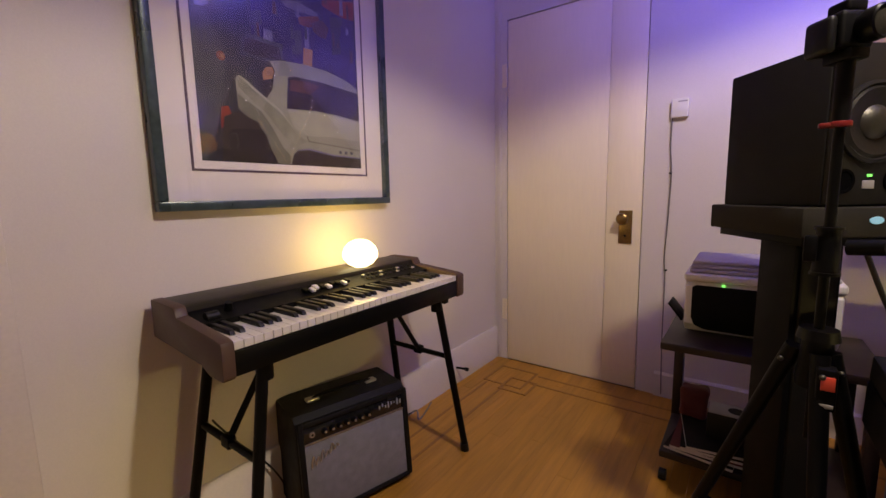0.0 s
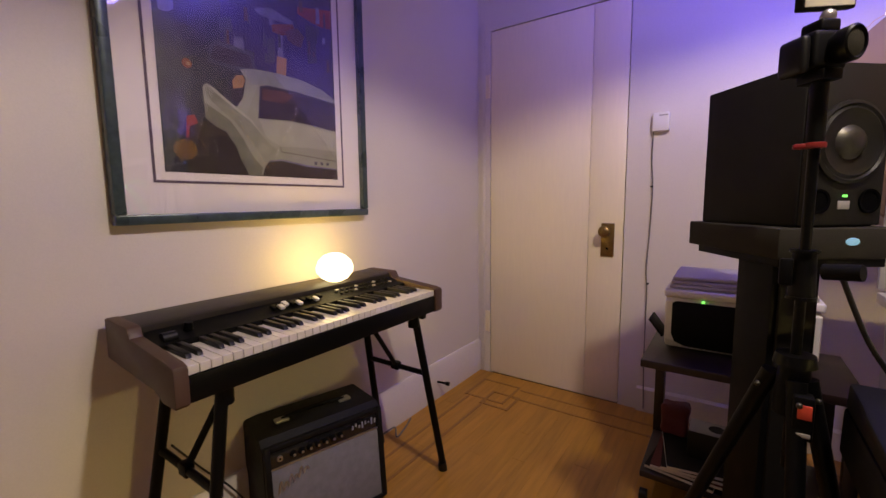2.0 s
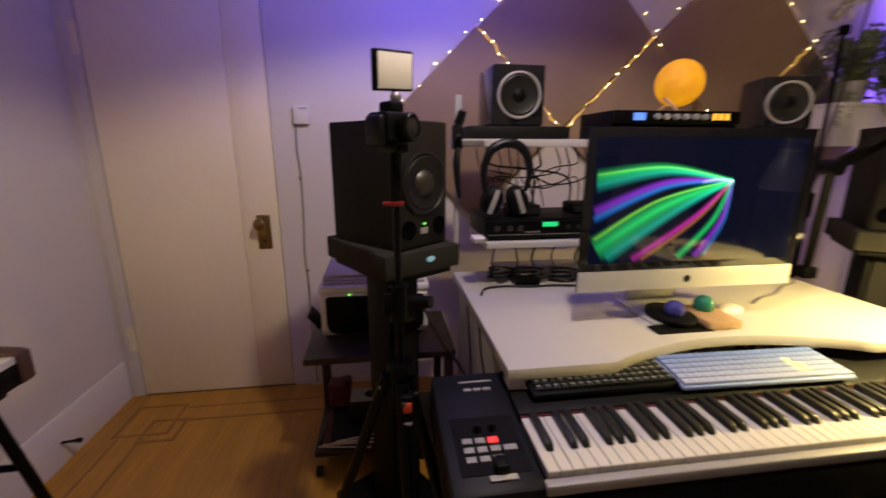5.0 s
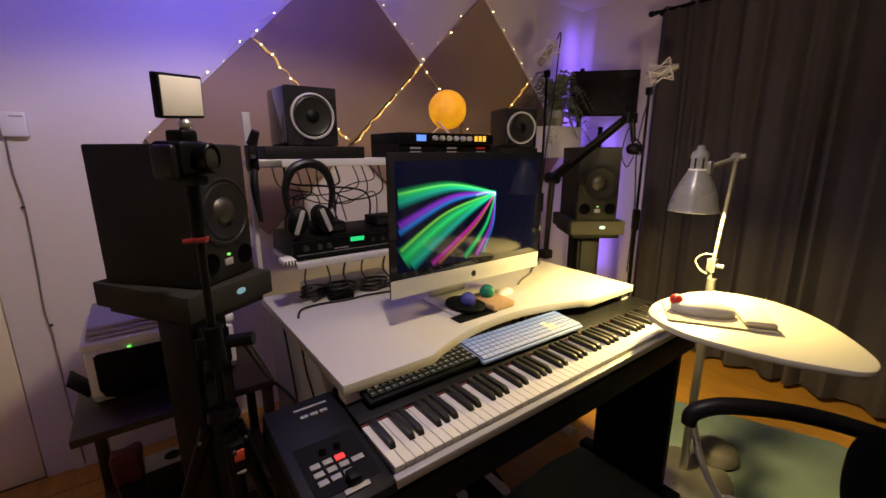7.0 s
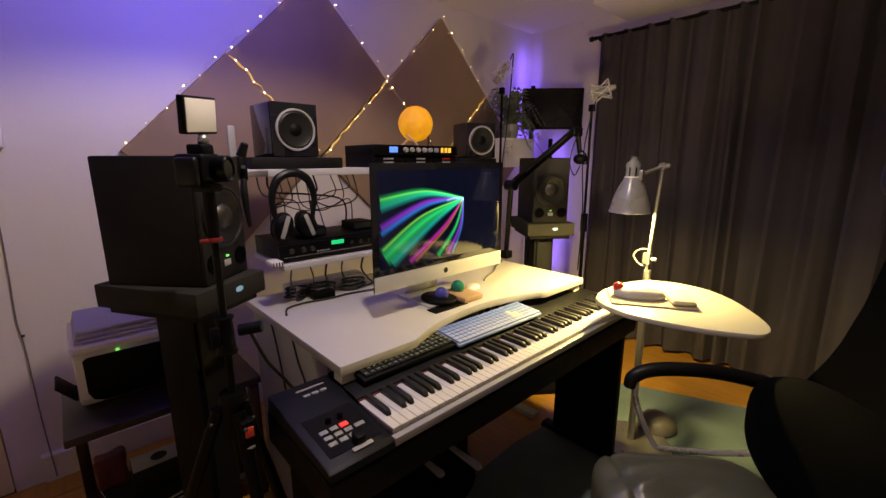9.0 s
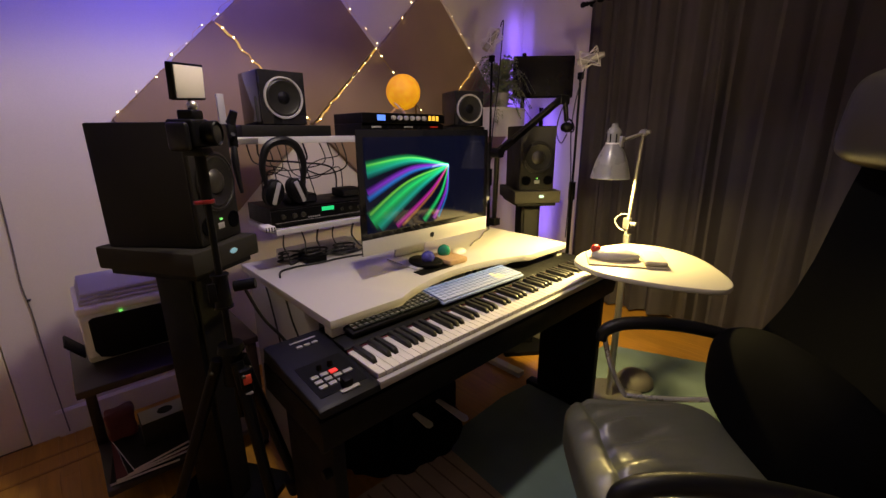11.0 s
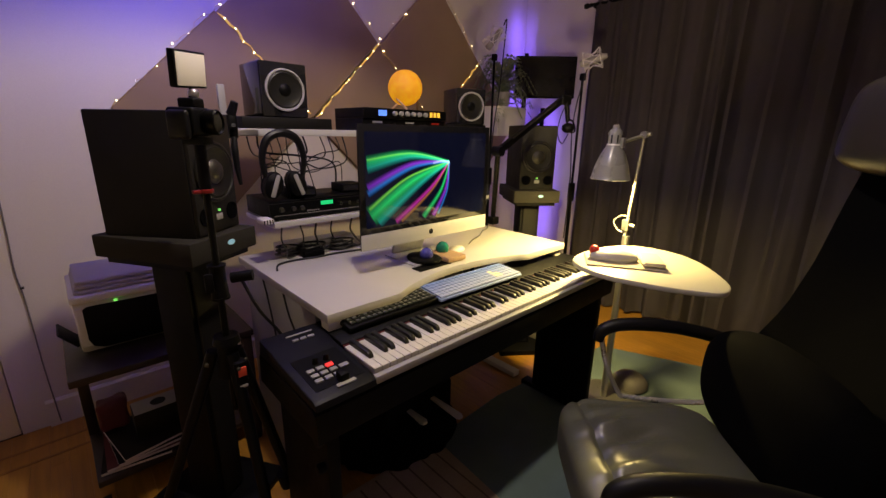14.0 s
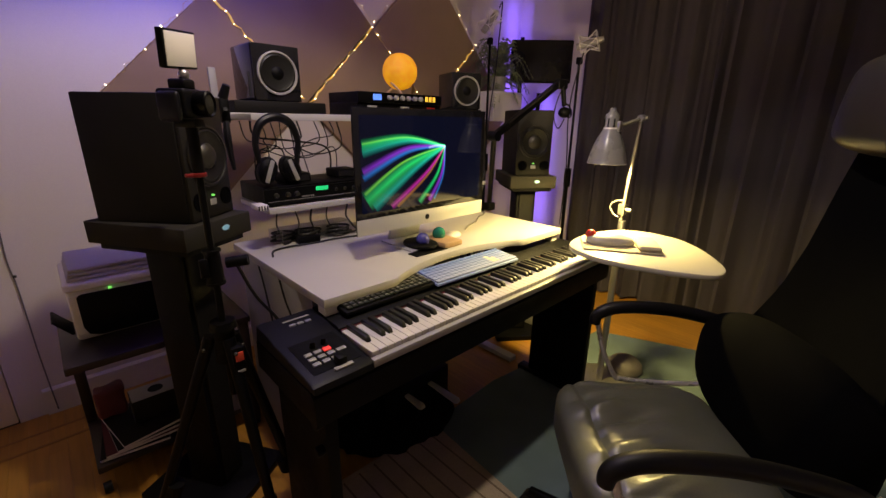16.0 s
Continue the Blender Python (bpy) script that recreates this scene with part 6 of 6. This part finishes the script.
# ---- corner by the window: screen, shelf, plant, microphones ----
tvm = facing(2.81, 1.96, 0, -0.707, -0.707)
tv = thing("wall_screen", tvm, "dark flat screen on a corner wall arm", "television")
part("housing", B(-0.215, 0.245, 0.0, 0.035, 1.565, 1.865, 0.006), BLACK, tv, local=True)
part("panel", B(-0.205, 0.235, -0.002, 0.0005, 1.578, 1.856), TVS, tv, "unlit dark panel", local=True)
part("wall_arm", T([(0, 0.035, 1.70), (0.02, 0.16, 1.70), (0.0, 0.30, 1.70)], 0.018, 10), SATIN, tv, local=True)
cl = thing("corner_light", (2.90, 2.19, 0), "slim black light bar glowing violet on the wall", "floor light")
part("bar", B(2.885, 2.915, 2.185, 2.207, 0.02, 1.92, 0.003), BLACK, cl)
part("lower_bar", B(2.925, 2.945, 2.015, 2.045, 0.02, 1.50, 0.003), BLACK, cl)
part("foot", B(2.82, 2.98, 1.98, 2.26, 0.0, 0.02, 0.003), BLACK, cl)
sh2 = thing("wall_cabinet", (2.55, 2.2, 1.28), "small white wall cabinet below the corner screen", "cabinet")
part("board", B(2.38, 2.72, 2.03, 2.332, 1.470, 1.490, 0.003), WHITEP, sh2)
part("front", B(2.383, 2.717, 2.034, 2.050, 1.280, 1.4695, 0.002), WHITEP, sh2)
part("side", B(2.383, 2.399, 2.0505, 2.332, 1.280, 1.4695, 0.002), WHITEP, sh2)
part("side", B(2.701, 2.717, 2.0505, 2.332, 1.280, 1.4695, 0.002), WHITEP, sh2)
part("bottom", B(2.3995, 2.7005, 2.0505, 2.332, 1.280, 1.294, 0.002), WHITEP, sh2)
pl = thing("potted_fern", (2.50, 2.10, 1.4905), "bushy green fern in a pot on the cabinet", "plant")
part("pot", lathe(bmesh.new(), [(0, 0), (0.05, 0), (0.065, 0.09), (0.068, 0.1), (0.06, 0.1), (0.055, 0.085), (0, 0.085)], Matrix.Translation((2.50, 2.10, 1.4905)), 28), GREYP, pl)
random.seed(5)
for k in range(60):
    a, up = random.uniform(0, 2 * math.pi), random.uniform(-0.10, 0.22)
    L_ = random.uniform(0.10, 0.25)
    base = Vector((2.50, 2.10, 1.58))
    d = Vector((math.cos(a), math.sin(a), 0))
    tip = base + d * L_ + Vector((0, 0, up - 0.10))
    mid = base + d * L_ * 0.55 + Vector((0, 0, up + 0.03))
    if up < 0.03 and d.y > -0.3:
        tip.z = max(tip.z, 1.52)
    if tip.y > 2.28:
        tip.y, mid.y = 2.28, min(mid.y, 2.25)
    pts = smooth_path([base, mid, tip], 6)
    bm = tube(bmesh.new(), pts, 0.0015, 5, 1)
    for i in range(2, len(pts)):
        dd = (pts[i] - pts[i - 1]).normalized()
        s = dd.cross(Vector((0, 0, 1))).normalized()
        for sg in (-1, 1):
            q = pts[i]
            w = 0.042 * (1 - 0.6 * i / len(pts))
            f = [bm.verts.new(q), bm.verts.new(q + s * sg * w * 0.5 + dd * 0.012 + Vector((0, 0, 0.006))), bm.verts.new(q + s * sg * w + dd * 0.016 - Vector((0, 0, 0.006))), bm.verts.new(q + s * sg * w * 0.5 - dd * 0.004 - Vector((0, 0, 0.002)))]
            bm.faces.new(f)
    part("frond", bm, LEAF, pl)


def mic_stand(x, y, top, label, tilt=0.0, cable=True):
    m = thing("microphone_stand", (x, y, 0), label, "microphone stand", "microphone stands")
    part("base", prism(bmesh.new(), disc(x, y, 0.12, 28), 0, 0.018, "xyz", 0.005), BLACK, m)
    part("pole", C((x, y, 0.018), (x, y, top * 0.55), 0.012, n=14), SATIN, m)
    part("clutch", C((x, y, top * 0.52), (x, y, top * 0.52 + 0.12), 0.022, n=14), BLACK, m)
    part("upper_pole", C((x, y, top * 0.55), (x, y, top), 0.008, n=12), SATIN, m)
    part("swivel", B(x - 0.016, x + 0.016, y - 0.016, y + 0.016, top - 0.03, top + 0.012, 0.005), BLACK, m)
    return m


def cage_mic(c, turn, label):
    g = thing("studio_microphone", Matrix.Translation(c) @ turn, label, "microphone", "microphones on stands")
    part("mic_body", C((0, 0, -0.075), (0, 0, 0.055), 0.021, n=20), GREYP, g, local=True)
    part("mic_grille", C((0, 0, 0.055), (0, 0, 0.085), 0.021, 0.014, 20), SILVER, g, local=True)
    n = 6
    for j in range(n):
        a, b = 2 * math.pi * j / n, 2 * math.pi * (j + 0.5) / n
        p = [Vector((0.062 * math.cos(a), 0.062 * math.sin(a), 0.05)), Vector((0.034 * math.cos(b), 0.034 * math.sin(b), 0.0)), Vector((0.062 * math.cos(a), 0.062 * math.sin(a), -0.05))]
        q = [Vector((0.062 * math.cos(a + 2 * math.pi / n), 0.062 * math.sin(a + 2 * math.pi / n), z)) for z in (0.05, -0.05)]
        bm = C(p[0], p[1], 0.0025, n=6)
        cyl(bm, p[1], p[2], 0.0025, n=6)
        cyl(bm, p[0], q[0], 0.003, n=6)
        cyl(bm, p[2], q[1], 0.003, n=6)
        cyl(bm, p[1], q[0], 0.0025, n=6)
        cyl(bm, p[1], q[1], 0.0025, n=6)
        part("cage_bar", bm, WHITEP, g, "pale wire shock mount", local=True)
    return g


mic_stand(2.26, 1.99, 1.80, "tall black microphone stand behind the desk")
cage_mic(Vector((2.24, 1.98, 1.90)), Matrix.Rotation(radians(35), 4, "Y") @ Matrix.Rotation(radians(15), 4, "X"), "grey microphone in a wire shock mount")
solo("mic_cable", T([(2.34, 1.99, 2.0), (2.37, 1.99, 2.04), (2.36, 1.99, 1.9), (2.33, 1.99, 1.6), (2.29, 1.99, 1.35), (2.27, 1.99, 1.1)], 0.004), CABLE, "black microphone cable hanging from its mount", "cable")
mic_stand(2.50, 1.455, 1.66, "black microphone stand in front of the curtain")
cage_mic(Vector((2.50, 1.40, 1.745)), Matrix.Rotation(radians(75), 4, "X") @ Matrix.Rotation(radians(20), 4, "Y"), "pale microphone in a star-shaped shock mount")
solo("mic_cable", T([(2.50, 1.43, 1.70), (2.47, 1.46, 1.5), (2.46, 1.47, 1.3), (2.48, 1.46, 1.0), (2.47, 1.46, 0.6)], 0.004), CABLE, "black microphone cable hanging from its mount", "cable")
bo = thing("boom_arm", (1.72, 1.52, 0.803), "dark broadcast boom arm with a small microphone", "boom arm")
part("clamp", B(1.692, 1.742, 1.455, 1.505, 0.8035, 0.845, 0.004), SATIN, bo)
part("riser", C((1.717, 1.48, 0.842), (1.512, 1.30, 1.215), 0.013, n=14), SATIN, bo)
part("base_joint", C((1.512, 1.275, 1.216), (1.512, 1.325, 1.216), 0.024, n=18), SATIN, bo)
part("lower_arm", B(-0.305, 0.305, -0.012, 0.012, -0.017, 0.017, 0.004, m=Matrix.Translation((1.778, 1.30, 1.350)) @ Matrix.Rotation(radians(-27), 4, "Y")), SATIN, bo)
part("elbow", B(2.015, 2.105, 1.282, 1.318, 1.455, 1.505, 0.008, 3), SATIN, bo)
part("drop_arm", C((2.085, 1.30, 1.46), (2.112, 1.30, 1.37), 0.014, 0.012, 14), SATIN, bo)
part("microphone", ball(bmesh.new(), (2.12, 1.30, 1.335), 0.034, (1.15, 1, 0.85), 18), BLACK, bo, "small round black microphone")
part("mic_ring", lathe(bmesh.new(), [(0.036, -0.004), (0.041, -0.004), (0.041, 0.004), (0.036, 0.004), (0.036, -0.004)], Matrix.Translation((2.135, 1.29, 1.345)) @ Matrix.Rotation(radians(70), 4, "X"), 24), SATIN, bo)
part("spring", C((1.60, 1.283, 1.275), (1.95, 1.283, 1.453), 0.004, n=8), BAFFLE, bo)
part("cord", T([(2.06, 1.28, 1.47), (1.99, 1.27, 1.40), (1.96, 1.265, 1.31), (2.02, 1.27, 1.25), (2.10, 1.285, 1.30)], 0.0028, 6), CABLE, bo)
sp_ = thing("cable_snake", (1.73, 1.47, 0.8035), "bundle of dark cables tied to a post", "cable")
for k in range(5):
    part("strand", T([(1.60 + 0.004 * k, 1.60, 0.806), (1.70 + 0.01 * k, 1.60 - 0.01 * k, 0.9), (1.745 + 0.008 * k, 1.58, 1.05), (1.74 + 0.006 * k, 1.58, 1.25), (1.71, 1.60, 1.28)], 0.0045, 6), CABLE, sp_)

fw_ = thing("floor_weight", (2.0, 0.715, 0.0102), "rounded grey weight on the rug by the pole", "weight")
part("dome", lathe(bmesh.new(), [(0.0, 0.0), (0.085, 0.0), (0.092, 0.012), (0.088, 0.035), (0.066, 0.060), (0.032, 0.072), (0, 0.074)], Matrix.Translation((2.0, 0.715, 0.0102)), 32), WIREG, fw_)

# ---- curtain ----
cu = thing("curtain", (2.95, 0.1, 0.05), "heavy dark grey curtain drawn across the window", "curtain")
random.seed(11)


def drape(y0, y1, folds, top, hem, seed):
    bm = bmesh.new()
    nu, nv = folds * 10, 14
    grid = []
    for j in range(nv + 1):
        t = j / nv
        row = []
        for i in range(nu + 1):
            u = i / nu
            ph = 2 * math.pi * folds * (u + 0.018 * math.sin(7 * u + seed) + 0.006 * math.sin(3.1 * t + 9 * u))
            amp = 0.018 + 0.020 * t + 0.008 * math.sin(4 * u + seed)
            x = 2.945 + amp * math.sin(ph) + 0.010 * math.sin(2.3 * ph + 3 * t)
            y = y0 + (y1 - y0) * u + 0.012 * math.sin(ph * 0.5 + 2 * t)
            z = top + (hem - top) * t + (0.012 * math.sin(5 * u + seed) if j == nv else 0) - (0.012 * (1 - math.cos(ph)) if j == 0 else 0)
            row.append(bm.verts.new((x, y, z)))
        grid.append(row)
    for a, b in zip(grid, grid[1:]):
        for i in range(nu):
            bm.faces.new((a[i], a[i + 1], b[i + 1], b[i]))
    bmesh.ops.solidify(bm, geom=bm.faces[:], thickness=0.004)
    return bm


part("curtain_panel", drape(0.70, 1.66, 6, 2.205, 0.025, 1.0), CURTAIN, cu, "dark grey pleated cloth")
part("curtain_panel", drape(-1.25, 0.735, 11, 2.205, 0.03, 4.0), CURTAIN, cu, "dark grey pleated cloth")
part("rod", C((2.945, 1.70, 2.185), (2.945, -1.4, 2.185), 0.011, n=14), SATIN, cu, "black curtain rod")
part("finial", lathe(bmesh.new(), [(0, 0.05), (0.016, 0.046), (0.02, 0.03), (0.012, 0.012), (0.016, 0.0), (0, 0)], Matrix.Translation((2.945, 1.70, 2.185)) @ Matrix.Rotation(radians(-90), 4, "X"), 18), SATIN, cu)
part("rod_bracket", B(2.945, 3.0495, 1.668, 1.682, 2.165, 2.178, 0.002), SATIN, cu)

# ---- rugs ----
solo("green_rug", prism(bmesh.new(), [(0.96, 1.11), (0.82, 0.25), (0.86, -0.9), (2.35, -0.9), (2.55, 0.42), (2.30, 1.02), (1.4, 1.13)], 0.0005, 0.010, "xyz", 0.003), RUGG, "worn green-grey rug under the chair", "rug")
rg = thing("striped_rug", (0.6, 0.6, 0.0005), "beige woven rug with dark stripes", "rug")
part("weave", prism(bmesh.new(), [(0.05, 1.12), (0.0, -0.8), (0.80, -0.9), (0.955, 1.10)], 0.0105, 0.017, "xyz", 0.003), RUGB, rg)
for k in range(13):
    x = 0.10 + 0.066 * k
    part("stripe", B(x, x + 0.007, -0.78, 1.09, 0.0165, 0.0182), RUGD, rg)
bm = bmesh.new()
random.seed(3)
pts = [(0.88 + (0.30 + random.uniform(-.012, .012)) * math.cos(2 * math.pi * k / 60), 1.30 + (0.26 + random.uniform(-.012, .012)) * math.sin(2 * math.pi * k / 60)) for k in range(60)]
prism(bm, pts, 0.0005, 0.022, "xyz", 0.006)
solo("fur_mat", bm, FUR, "round black fur mat under the pedals", "mat")
bm = B(2.02, 2.10, 1.10, 1.40, 0.012, 0.10, 0.004)
solo("floor_case", bm, GREYP, "grey case lying under the desk", "case")

# ---- floor boards and inlaid border ----
fl = bpy.data.objects["floor"]
BW = 0.0575
boards = {}
random.seed(21)
x = XL
i = 0
BS = -1.0
while x < XR - 0.01:
    w = min(BW, XR - x)
    y = BS + random.uniform(-0.9, 0)
    while y < YN:
        L_ = random.choice((0.9, 1.2, 1.5, 1.8))
        a, b = max(y, BS), min(y + L_, YN)
        y += L_
        if b - a < 0.02:
            continue
        k = (round(w, 3), round(b - a, 3))
        if k not in boards:
            boards[k] = mesh_of("board", B(0.0002, w - 0.0002, 0.0002, b - a - 0.0002, -0.018, 0.0, 0.0005, 1), OAK)
        shared("board", boards[k], fl, Matrix.Translation((x, a, 0)))
    x += BW
bm = B()
x = XL
while x < XR - 0.01:
    box(bm, x + 0.0004, min(x + BW, XR) - 0.0004, YS, BS - 0.001, -0.018, 0.0)
    x += BW
tagged(part("board_field", bm, OAK, fl), kind="stuff")
bm = B()
e, w = 0.0012, 0.013


def strip(x0, y0, x1, y1):
    box(bm, min(x0, x1) - w / 2, max(x0, x1) + w / 2, min(y0, y1) - w / 2, max(y0, y1) + w / 2, -0.004, e)


for o in (0.14, 0.245):
    strip(XL + o, YS + 0.1, XL + o, YN - 0.36)
    e += 0.0002
    strip(XL + 0.36, YN - o, 2.2, YN - o)
    e += 0.0002
for cx, cy, h in ((XL + 0.225, YN - 0.225, 0.11), (XL + 0.31, YN - 0.31, 0.075)):
    for q in ((cx - h, cy - h, cx + h, cy - h), (cx - h, cy + h, cx + h, cy + h), (cx - h, cy - h, cx - h, cy + h), (cx + h, cy - h, cx + h, cy + h)):
        strip(*q)
        e += 0.00015
part("inlay", bm, INLAY, fl, "dark walnut inlaid border")
